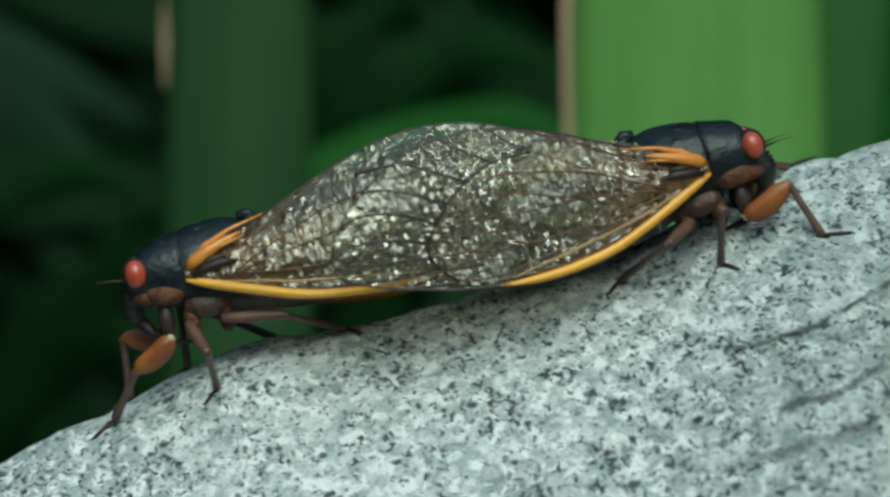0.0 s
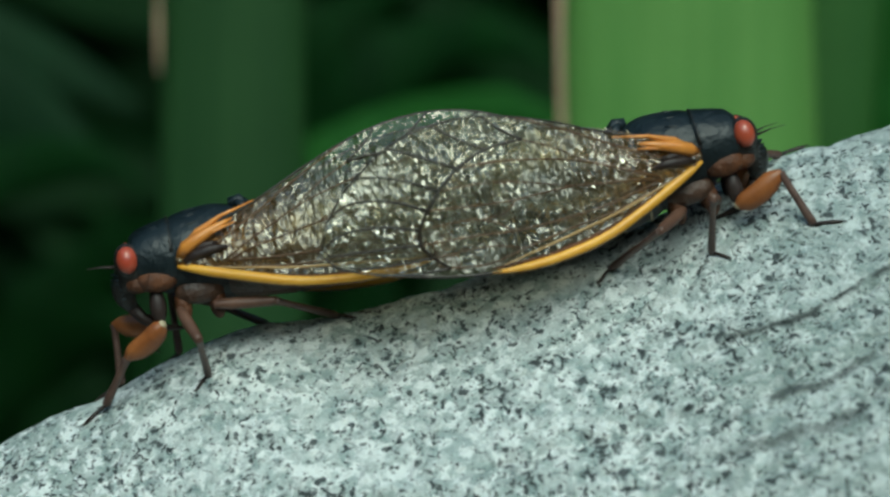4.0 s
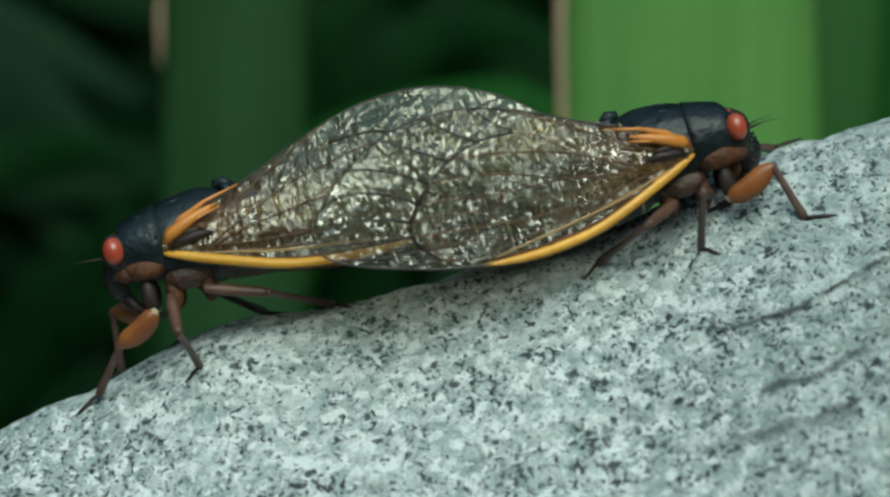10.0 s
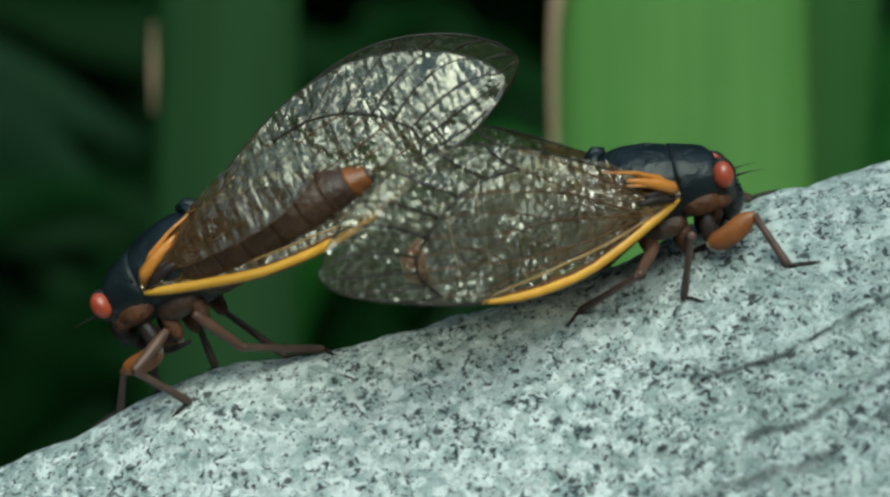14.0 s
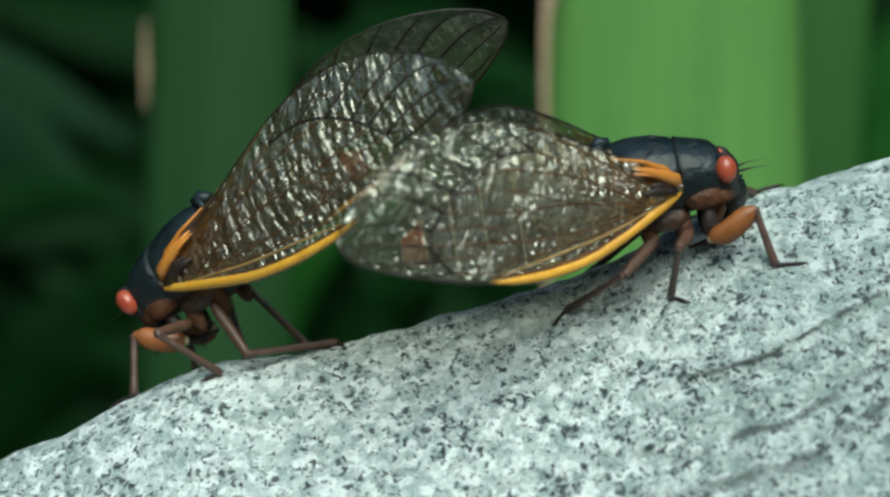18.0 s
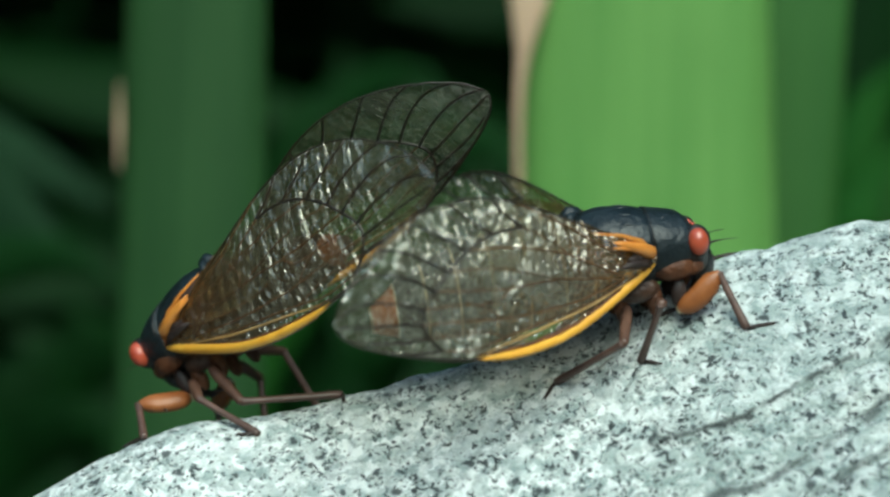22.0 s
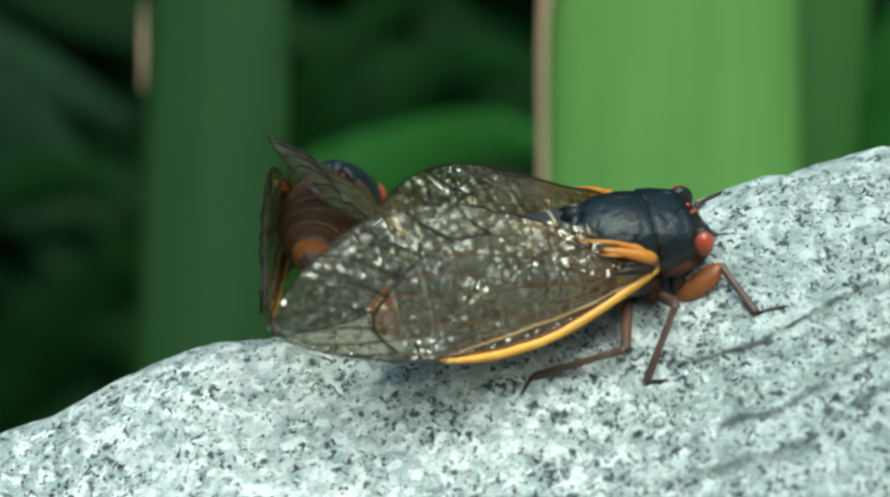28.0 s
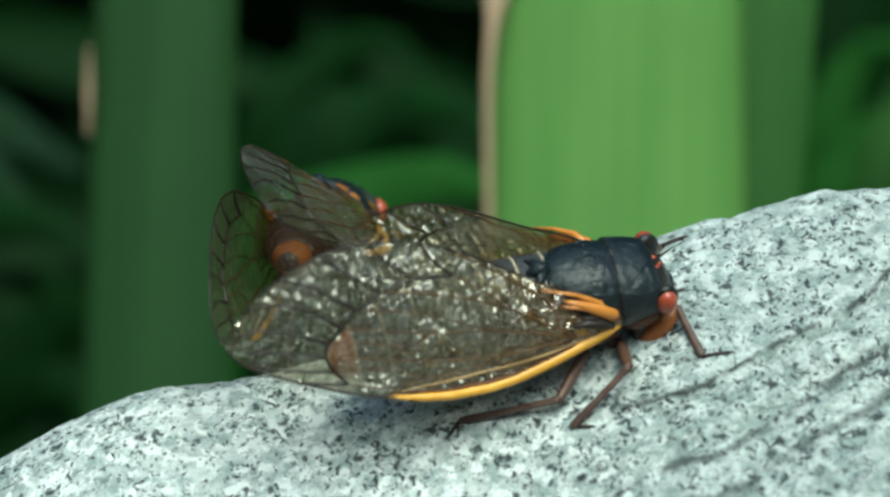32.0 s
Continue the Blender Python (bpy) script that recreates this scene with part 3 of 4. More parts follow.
def build_thicket():
    """The deep shade behind, put into near-black green: a dense bank of leaves that leans over the near plants, past
    counting.
    """
    rnd = random.Random(9)
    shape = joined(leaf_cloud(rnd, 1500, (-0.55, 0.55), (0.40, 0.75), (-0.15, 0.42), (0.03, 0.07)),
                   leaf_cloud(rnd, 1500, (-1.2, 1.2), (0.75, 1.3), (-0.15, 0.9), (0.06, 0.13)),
                   # unseen leaves overhead, added to keep sun off the undergrowth
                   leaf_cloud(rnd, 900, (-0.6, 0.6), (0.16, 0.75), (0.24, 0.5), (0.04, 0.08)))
    ob = new("thicket", mesh_of("thicket", *shape, BLADESHADE))
    tagged(ob, "dense undergrowth with deep shade put into its dark green", "foliage", kind="stuff")
    # added dark ring: closes gaps behind, and its unseen near side darkens wing reflections
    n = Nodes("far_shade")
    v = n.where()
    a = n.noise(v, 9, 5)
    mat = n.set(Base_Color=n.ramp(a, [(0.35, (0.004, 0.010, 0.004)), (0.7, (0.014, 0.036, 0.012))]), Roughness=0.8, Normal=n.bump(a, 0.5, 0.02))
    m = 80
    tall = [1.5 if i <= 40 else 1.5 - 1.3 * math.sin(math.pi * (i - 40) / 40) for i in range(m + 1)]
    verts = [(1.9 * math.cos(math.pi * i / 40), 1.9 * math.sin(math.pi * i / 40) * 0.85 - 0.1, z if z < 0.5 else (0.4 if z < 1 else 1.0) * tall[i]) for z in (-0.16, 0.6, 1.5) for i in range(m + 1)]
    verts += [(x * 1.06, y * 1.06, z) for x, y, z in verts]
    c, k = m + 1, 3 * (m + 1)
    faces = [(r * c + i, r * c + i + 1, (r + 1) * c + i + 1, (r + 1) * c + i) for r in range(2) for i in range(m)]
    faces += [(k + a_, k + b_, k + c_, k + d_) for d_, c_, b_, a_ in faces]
    tagged(new("backdrop", mesh_of("backdrop", verts, faces, mat)), "dark wall added round the boulder to close gaps and darken reflections", "hedge", kind="structure")


build_thicket()


# ---- the insects ----
# outline of the fore wing, millimetres: fore edge and hind edge over the length
WING_LONG = 36.5
SPAN = {"k": 0.94}      # the climber has slightly shorter wings
FORE_EDGE = [(0.0, 0), (5.6, -2.1), (11.2, -3.8), (17.9, -4.3), (24.6, -3.5), (30.2, -2.0), (33.6, -0.8), (35.6, 0.3), (36.5, 1.6)]
HIND_EDGE = [(0, 1.2), (3.4, 2.9), (7.8, 4.6), (13.4, 7.2), (19.0, 9.1), (23.5, 9.5), (28.0, 8.7), (32.5, 6.4), (35.4, 3.7), (36.5, 1.6)]
BACK_LONG = 18.0
BACK_FORE = [(0, 0), (5, -1.3), (10, -1.8), (14, -1.2), (17, 0.4), (18, 1.8)]
BACK_HIND = [(0, 1.0), (3, 2.8), (7, 4.6), (11, 5.4), (15, 4.8), (17.4, 3.2), (18, 1.8)]


def wing_point(p, q, side, fore, proud=0.0):
    """Point of a wing film: p along, q across (0 fore edge, 1 hind edge); side -1 right, 1 left."""
    long, a, b = (WING_LONG, FORE_EDGE, HIND_EDGE) if fore else (BACK_LONG, BACK_FORE, BACK_HIND)
    u = long * p
    lo, hi = curve_at(a, u), curve_at(b, u)
    v = lo + (hi - lo) * q
    swell = 1.5 * math.sin(math.pi * min(1, q * 0.9 + 0.08)) * math.sin(math.pi * min(1, p * 0.85 + 0.12))
    fold = 0.9 * max(0.0, 0.16 - q) / 0.16 * math.sin(math.pi * p)
    w = Vector((u * 0.7, v, 0))
    crinkle = 0.10 * noise.noise(w * 1.3) + 0.16 * noise.noise(w * 0.5) if 0.02 < p < 0.99 else 0
    return Vector((-u * SPAN["k"], side * (swell + fold + crinkle + proud), v)) * MM


def film_shape(side, fore, nu, nv):
    verts = [wing_point((i / nu) ** 0.9 if i < nu else 1.0, j / nv, side, fore) for i in range(nu + 1) for j in range(nv + 1)]
    c = nv + 1
    faces = [(i * c + j, i * c + j + 1, (i + 1) * c + j + 1, (i + 1) * c + j) for i in range(nu) for j in range(nv)]
    return verts, faces if side < 0 else [f[::-1] for f in faces]


def vein(points, r, side, fore, n=6, steps=5):
    """A vein through (p, q) knots on the film; r: radius in millimetres or a pair from root to end."""
    k = np.array(points, float)
    path = []
    for i in range(len(k) - 1):
        p0, p1, p2, p3 = k[max(i - 1, 0)], k[i], k[i + 1], k[min(i + 2, len(k) - 1)]
        for s in range(steps):
            t = s / steps
            path.append(0.5 * (2 * p1 + (p2 - p0) * t + (2 * p0 - 5 * p1 + 4 * p2 - p3) * t * t + (3 * p1 - p0 - 3 * p2 + p3) * t ** 3))
    path.append(k[-1])
    knots = r if isinstance(r, list) else [(0, r[0]), (1, r[1])] if isinstance(r, tuple) else [(0, r), (1, r)]
    rs = [curve_at(knots, i / (len(path) - 1)) * MM for i in range(len(path))]
    return tube([wing_point(min(max(p, 0), 0.999), min(max(q, 0), 1), side, fore, 0.0) for p, q in path], rs, n)


def build_fore_wing(body, side, film):
    wing = part("fore_wing", film_shape(side, True, 60, 26), film, body, "crinkled see-through smoky wing film")
    part("costal_vein", vein([(0.0, 0.0), (0.1, 0.0), (0.25, 0.0), (0.4, 0.0), (0.5, 0.0), (0.58, 0.0), (0.66, 0.0)], [(0, 0.16), (0.06, 0.34), (0.14, 0.46), (0.45, 0.44), (0.68, 0.36), (0.82, 0.2), (1, 0.10)], side, True, 10), COSTA, wing, "thick yellow-orange leading vein")
    part("costal_ridge", vein([(0.01, 0.05), (0.1, 0.05), (0.25, 0.042), (0.4, 0.04), (0.5, 0.036), (0.6, 0.03)], [(0, 0.1), (0.1, 0.24), (0.6, 0.20), (1, 0.06)], side, True, 8), CHEEK, wing, "rust brown groove behind the leading vein")
    part("costal_rim", tube([wing_point(p, 0.0, side, True) + Vector((0, 0, -0.36 * MM)) for p in (0.03, 0.08, 0.14, 0.2, 0.27, 0.34, 0.41, 0.48, 0.55)], [r * MM for r in (0.08, 0.16, 0.2, 0.2, 0.2, 0.19, 0.17, 0.13, 0.06)], 6), AMBERVEIN, wing, "brown outer rim of the leading vein")
    part("edge_vein", joined(vein([(0.56, 0.0), (0.63, 0.0), (0.7, 0.0), (0.82, 0.0), (0.92, 0.0), (0.995, 0.02)], (0.2, 0.08), side, True),
                             vein([(0.995, 0.98), (0.95, 1), (0.85, 1), (0.7, 1), (0.5, 1), (0.3, 1), (0.15, 1), (0.03, 1)], (0.08, 0.10), side, True)), VEIN, wing, "thin dark rim")
    arc = [(0.70, 0.06), (0.735, 0.14), (0.755, 0.24), (0.75, 0.35), (0.72, 0.47), (0.68, 0.58), (0.62, 0.69), (0.54, 0.78), (0.44, 0.84)]
    ends = [(0.86, 0.0), (0.94, 0.06), (0.985, 0.30), (0.985, 0.66), (0.95, 0.96), (0.87, 0.995), (0.77, 0.995), (0.65, 0.995), (0.52, 0.995)]
    for i, (a, b) in enumerate(zip(arc, ends)):
        m = ((a[0] + b[0]) / 2 + 0.006, (a[1] + b[1]) / 2 - 0.01)
        part("apical_vein", vein([a, m, b], (0.135, 0.09), side, True), VEIN, wing, "dark cross vein" if i == 0 else "")
    part("arc_vein", vein(arc, 0.135, side, True), VEIN, wing, "zigzag dark vein joining the tip cells")
    runs = [([(0.05, 0.10), (0.2, 0.16), (0.36, 0.17), (0.5, 0.12), (0.6, 0.06), (0.70, 0.06)], True),
            ([(0.5, 0.12), (0.6, 0.17), (0.735, 0.14)], False),
            ([(0.12, 0.24), (0.25, 0.26), (0.40, 0.25), (0.52, 0.24), (0.64, 0.25), (0.755, 0.24)], True),
            ([(0.52, 0.24), (0.6, 0.35), (0.75, 0.35)], False),
            ([(0.12, 0.24), (0.2, 0.42), (0.34, 0.48), (0.5, 0.44), (0.6, 0.44), (0.72, 0.47)], True),
            ([(0.34, 0.48), (0.5, 0.56), (0.68, 0.58)], False),
            ([(0.12, 0.30), (0.2, 0.55), (0.3, 0.68), (0.45, 0.70), (0.62, 0.69)], True),
            ([(0.3, 0.68), (0.36, 0.78), (0.44, 0.84)], False),
            ([(0.06, 0.45), (0.15, 0.74), (0.25, 0.9), (0.36, 0.96), (0.44, 0.995)], True),
            ([(0.5, 0.44), (0.54, 0.36), (0.6, 0.35)], False)]
    for pts, main in runs:
        part("long_vein", vein(pts, (0.10, 0.075) if main else 0.065, side, True), AMBERVEIN, wing, "thin brown vein")
    def ridge(pts, rs):
        return tube([Vector((x, side * y, z)) * MM for x, y, z in pts], [r * MM for r in rs], 8)
    part("wing_base", joined(ridge([(-0.3, 0.3, 0.9), (-1.0, 0.75, 1.35), (-2.4, 0.95, 2.0), (-4.2, 1.05, 2.7), (-5.4, 1.1, 3.1)], [0.35, 0.64, 0.58, 0.32, 0.08]),
                             ridge([(-0.9, 0.5, 1.5), (-2.2, 0.85, 2.5), (-4.4, 1.0, 3.5), (-7.5, 1.1, 4.3)], [0.30, 0.34, 0.18, 0.06]),
                             ridge([(-1.2, 0.7, 1.3), (-3.2, 1.1, 2.1), (-5.6, 1.3, 2.7)], [0.28, 0.20, 0.06])), ORANGE, wing, "orange leathery wing root")
    part("dark_cell", joined(ridge([(-0.7, 0.5, 0.25), (-1.8, 0.8, 0.55), (-3.4, 1.0, 0.75), (-4.6, 1.1, 0.7)], [0.25, 0.5, 0.42, 0.08]),
                             ridge([(-1.4, 0.6, 0.9), (-2.6, 0.9, 1.2), (-3.8, 1.05, 1.3)], [0.25, 0.36, 0.08])), CLAW, wing, "black patch by the wing root")
    part("inner_band", vein([(0.06, 0.10), (0.16, 0.13), (0.28, 0.14), (0.40, 0.115), (0.50, 0.075), (0.58, 0.03)], [(0, 0.10), (0.3, 0.13), (0.8, 0.10), (1, 0.05)], side, True), PALEVEIN, wing, "pale amber vein beside the leading edge")
    return wing


def build_hind_wing(body, side):
    wing = part("hind_wing", film_shape(side, False, 30, 16), HINDFILM, body, "smaller see-through hind wing with an amber base")
    for pts in ([(0, 0), (0.2, 0), (0.5, 0), (0.75, 0.0), (0.99, 0.05)], [(0.05, 0.15), (0.3, 0.2), (0.6, 0.22), (0.95, 0.3)], [(0.05, 0.25), (0.3, 0.42), (0.6, 0.5), (0.92, 0.7)],
                [(0.05, 0.4), (0.25, 0.62), (0.5, 0.75), (0.75, 0.98)], [(0.04, 0.6), (0.2, 0.8), (0.4, 0.98)], [(0.6, 0.22), (0.63, 0.35), (0.6, 0.5), (0.5, 0.75)]):
        part("long_vein", vein(pts, (0.06, 0.03), side, False), AMBERVEIN, wing)
    return wing


LEGS = {  # joint on the body (millimetres, right side), upper and lower length, stance
    "fore": ((3.0, -2.6, -5.2), 4.8, 5.4, (7.5, -5.5)),
    "mid": ((1.4, -3.0, -4.2), 4.8, 7.2, (1.6, -7.0)),
    "hind": ((-1.6, -3.0, -4.2), 5.4, 9.0, (-6.5, -7.0)),
}


def build_leg(body, which):
    hip, up, low, _ = LEGS[which]
    fat = 1.12 if which == "fore" else 0.72
    n = 14
    rows = [(0, 0, 0.35, 0.35, 0.35), (up * 0.15, 0, 0.66 * fat, 0.66 * fat, 0.92 * fat if which == "fore" else 0.7 * fat), (up * 0.45, 0, 0.75 * fat, 0.65 * fat, 1.15 * fat if which == "fore" else 0.7 * fat),
            (up * 0.78, 0, 0.66 * fat, 0.72 * fat if which == "fore" else 0.6 * fat, 0.95 * fat if which == "fore" else 0.6 * fat), (up * 0.97, 0, 0.42, 0.42, 0.42), (up * 1.03, 0, 0.25, 0.25, 0.25)]
    femur = part("femur", loft(smooth_rows(rows, 3), n), FEMUR if which == "fore" else THIGH, body, "swollen orange-brown thigh" if which == "fore" else "brown thigh")
    if which == "fore":
        part("spine", joined(tube([Vector((up * 0.55, 0, -1.0)) * MM, Vector((up * 0.5, 0, -1.75)) * MM], [0.18 * MM, 0.03 * MM], 6),
                             tube([Vector((up * 0.78, 0, -0.8)) * MM, Vector((up * 0.76, 0, -1.3)) * MM], [0.15 * MM, 0.03 * MM], 6)), CLAW, femur)
        part("knee_ring", ball((up * 0.02, 0, 0), (0.32, 0.42, 0.42), 10, 6), RIM, femur, "pale joint ring")
    rows = [(0, 0, 0.40, 0.42, 0.42), (low * 0.15, 0, 0.30, 0.33, 0.33), (low * 0.6, 0, 0.32, 0.35, 0.35), (low * 0.95, 0, 0.37, 0.40, 0.40), (low, 0, 0.2, 0.2, 0.2)]
    tibia = part("tibia", loft(smooth_rows(rows, 3), 10), LEG, body, "thin brown shin")
    for k in range(3 if which == "hind" else 0):
        s = low * (0.5 + 0.17 * k)
        part("spur", tube([Vector((s, 0.0, -0.2)) * MM, Vector((s + 0.35, (-1) ** k * 0.3, -0.75)) * MM], [0.07 * MM, 0.015 * MM], 5), CLAW, tibia)
    foot = 2.4 if which == "fore" else 1.7
    tarsus = part("tarsus", joined(loft([(0, 0, 0.2, 0.2, 0.2), (foot * 0.3, 0.05, 0.17, 0.17, 0.17), (foot * 0.34, 0.05, 0.12, 0.12, 0.12), (foot * 0.4, 0.05, 0.17, 0.17, 0.17), (foot * 0.75, 0.0, 0.17, 0.17, 0.17), (foot, -0.05, 0.14, 0.14, 0.14)], 8)),
                  CLAW, body, "dark foot")
    for s in (-1, 1):
        part("claw", tube([Vector((foot * 0.95, 0, 0)) * MM, Vector((foot + 0.28, 0.16 * s, -0.02)) * MM, Vector((foot + 0.45, 0.2 * s, -0.22)) * MM], [0.09 * MM, 0.06 * MM, 0.02 * MM], 5), CLAW, tarsus)
    return femur, tibia, tarsus


SLIM = [(-3.2, -0.1, 4.1, 3.9, 3.7), (-5, -0.3, 4.35, 3.9, 3.8), (-8, -0.6, 4.3, 3.7, 3.7), (-12, -1.0, 3.9, 3.3, 3.3), (-15.5, -1.4, 3.2, 2.7, 2.7), (-18.5, -1.8, 2.2, 1.8, 1.9), (-21, -2.2, 0.9, 0.8, 0.9)]
STOUT = [(-3.2, -0.2, 4.2, 4.0, 3.8), (-5, -0.4, 4.5, 4.2, 4.2), (-9, -0.5, 4.6, 4.4, 4.5), (-13, -0.7, 4.4, 4.2, 4.4), (-17, -1.1, 3.8, 3.6, 3.8), (-20.5, -1.6, 2.8, 2.6, 2.8), (-23.5, -2.2, 1.1, 1.0, 1.2)]


def build_cicada(label, rim, film, abdomen, skin, tail):
    body = tagged(new("cicada"), label, "cicada", group="pair of cicadas")
    head = part("head", loft(smooth_rows([(3.9, 0.4, 3.3, 2.3, 2.6), (4.7, 0.35, 3.45, 2.0, 2.6), (5.4, 0.15, 3.1, 1.65, 2.6), (6.0, -0.2, 2.2, 1.35, 2.3), (6.4, -0.6, 1.2, 0.9, 1.5), (6.6, -0.8, 0.4, 0.4, 0.6)], 4), 26, 2.2),
                HEADBLACK, body, "black blunt head")
    for s in (-1, 1):
        eye = part("eye", ball((5.25, 3.35 * s, 0.75), (0.92, 0.94, 1.2), 24, 16), EYE, head, "bright red bulging eye")
        part("eye_rim", ball((5.2, 2.95 * s, 0.72), (1.22, 0.75, 1.5), 20, 12), HEADBLACK, head, "black socket round the eye")
        part("antenna", tube([Vector((6.0, 1.9 * s, 0.2)) * MM, Vector((6.6, 2.1 * s, 0.3)) * MM, Vector((7.6, 2.5 * s, 0.45)) * MM, Vector((8.9, 2.9 * s, 0.45)) * MM], [0.17 * MM, 0.13 * MM, 0.05 * MM, 0.02 * MM], 6),
             CLAW, head, "thin black feeler")
        part("cheek", ball((4.6, 2.35 * s, -1.5), (1.1, 0.9, 0.8), 14, 8), CHEEK, head, "rusty brown cheek")
    for y, x in ((0, 5.6), (-0.55, 5.2), (0.55, 5.2)):
        part("ocellus", ball((x, y, 2.05 if x < 5.5 else 1.72), (0.2, 0.2, 0.2), 8, 6), EYE, head)
    part("snout", loft(smooth_rows([(5.0, -1.6, 1.7, 1.2, 1.9), (5.7, -1.5, 1.75, 1.5, 2.3), (6.4, -1.5, 1.4, 1.2, 1.8), (6.85, -1.6, 0.8, 0.7, 1.0), (7.0, -1.65, 0.3, 0.3, 0.4)], 3), 18), HEADBLACK, head, "ridged black snout")
    for k in range(6):
        z = -2.6 + k * 0.42
        part("snout_ridge", tube([Vector((5.85 + 0.09 * k, 1.62 - abs(k - 2) * 0.06, z)) * MM, Vector((6.72 - abs(k - 3) * 0.09, 0.9, z + 0.05)) * MM, Vector((6.94 - abs(k - 3) * 0.09, 0, z + 0.1)) * MM,
                                  Vector((6.72 - abs(k - 3) * 0.09, -0.9, z + 0.05)) * MM, Vector((5.85 + 0.09 * k, -1.62 + abs(k - 2) * 0.06, z)) * MM], 0.12 * MM, 6), BLACK, head)
    part("beak", tube([Vector((5.6, 0, -3.2)) * MM, Vector((4.6, 0, -4.6)) * MM, Vector((3.2, 0, -5.6)) * MM, Vector((1.2, 0, -5.9)) * MM], [0.6 * MM, 0.5 * MM, 0.35 * MM, 0.15 * MM], 10), CLAW, head, "dark folded beak")
    part("pronotum", loft(smooth_rows([(4.9, 0.6, 3.4, 1.95, 2.0), (4.3, 0.65, 3.65, 2.45, 2.7), (3.2, 0.7, 3.9, 2.8, 3.1), (2.2, 0.7, 4.05, 3.05, 3.4), (1.5, 0.7, 4.1, 3.2, 3.4), (1.1, 0.7, 3.95, 3.1, 3.2)], 4), 28, 2.2),
         BLACK, body, "blue-black collar plate")
    part("pronotum_groove", joined(*[tube([Vector((4.3, 0.8 * s, 3.02)) * MM, Vector((3.4, 1.5 * s, 3.25)) * MM, Vector((2.3, 2.6 * s, 3.05)) * MM], 0.12 * MM, 5) for s in (-1, 1)]), BLACK, body)
    part("mesonotum", loft(smooth_rows([(1.5, 0.5, 3.75, 3.15, 3.4), (0.6, 0.5, 4.0, 3.6, 3.8), (-1.0, 0.4, 4.1, 4.0, 4.1), (-2.8, 0.3, 3.9, 4.2, 4.3), (-4.2, 0.3, 3.1, 3.9, 4.2), (-5.0, 0.2, 2.2, 3.5, 3.9), (-5.4, 0.2, 1.1, 2.8, 3.0)], 4), 28, 2.1),
         BLACK, body, "smooth blue-black back plate")
    part("back_ridge", joined(*[tube([Vector((x0, y0 * s, 0.5 + z0)) * MM, Vector((-0.6, y1 * s, 0.42 + z1)) * MM, Vector((-2.6, y2 * s, 0.3 + z2)) * MM], [0.05 * MM, 0.13 * MM, 0.05 * MM], 6)
                                for s in (-1, 1) for x0, y0, z0, y1, z1, y2, z2 in ((1.0, 0.5, 3.38, 0.75, 3.82, 0.5, 4.1), (1.0, 1.9, 3.02, 2.1, 3.35, 1.5, 3.85), (0.9, 3.0, 2.2, 3.1, 2.65, 2.6, 3.1))]), BLACK, body, "faint raised lines on the back")
    part("pronotum_rim", joined(*[tube([Vector((1.35, 4.12 * math.sin(a) * s, 0.7 + 3.2 * math.cos(a))) * MM for a in (0.0, 0.3, 0.6, 0.9, 1.2, 1.5)], 0.13 * MM, 6) for s in (-1, 1)]), HEADBLACK, body, "raised hind rim of the collar")
    part("back_cross", joined(tube([Vector((-4.2, 0, 4.4)) * MM, Vector((-5.1, 0, 4.3)) * MM, Vector((-6.1, 0, 3.8)) * MM], [0.4 * MM, 0.75 * MM, 0.4 * MM], 10),
                              *[tube([Vector((-4.8, 0, 4.25)) * MM, Vector((-5.3, 1.0 * s, 4.05)) * MM, Vector((-5.9, 1.9 * s, 3.3)) * MM], [0.5 * MM, 0.4 * MM, 0.2 * MM], 8) for s in (-1, 1)]), BLACK, body, "raised black cross at the rear of the back")
    for s in (-1, 1):
        part("side_plate", ball((2.9, 2.75 * s, -1.3), (1.9, 1.0, 1.15), 18, 11), CHEEK, body, "rusty brown side plate")
        part("side_plate", ball((-0.6, 2.45 * s, -2.8), (2.2, 0.95, 1.2), 18, 11), BELLY, body, "brown lower side plate")
        for x, hgt in ((3.4, -3.6), (1.2, -3.9), (-1.8, -3.9)):
            part("coxa", ball((x - 0.2, 2.2 * s, hgt), (0.75, 0.7, 1.6), 12, 8), CHEEK if x < 3 else CLAW, body, "brown hip joint")
    rows = smooth_rows(abdomen, 8)
    n = 8
    for k in range(n):
        seg = rows[k * 6: k * 6 + 7]
        lip = 0.035 if rim is RIM else 0.012
        swell = [(x, zc, hw * (1 + lip * i / 6), up * (1 + lip * i / 6), dn * (1 + lip * i / 6)) for i, (x, zc, hw, up, dn) in enumerate(seg)]
        seg_ob = part("abdomen_segment", loft(swell, 24), skin if k < 7 else tail, body, "dark abdomen ring" if k < 7 else "orange-brown tail ring")
        x, zc, hw, up, dn = swell[-1]
        part("pale_rim", loft([(x + 0.12, zc, hw * 1.0, up, dn), (x + 0.07, zc, hw * 1.008, up * 1.008, dn * 1.008), (x - 0.05, zc, hw * 1.008, up * 1.008, dn * 1.008), (x - 0.09, zc, hw * 0.97, up * 0.97, dn * 0.97)], 24), rim, seg_ob, "pale rim" if rim is RIM else "brown rim")
    moving = {"body": body}
    for s, name in ((-1, "right"), (1, "left")):
        moving["wing", name] = build_fore_wing(body, s, film)
        moving["back", name] = build_hind_wing(body, s)
        for which in LEGS:
            moving["leg", name, which] = build_leg(body, which)
    return moving


CLIMBER = build_cicada("black red-eyed cicada with smoky wings standing on granite", RIM, FILM, STOUT, SLATE, BELLYORANGE)
SPAN["k"] = 1.0
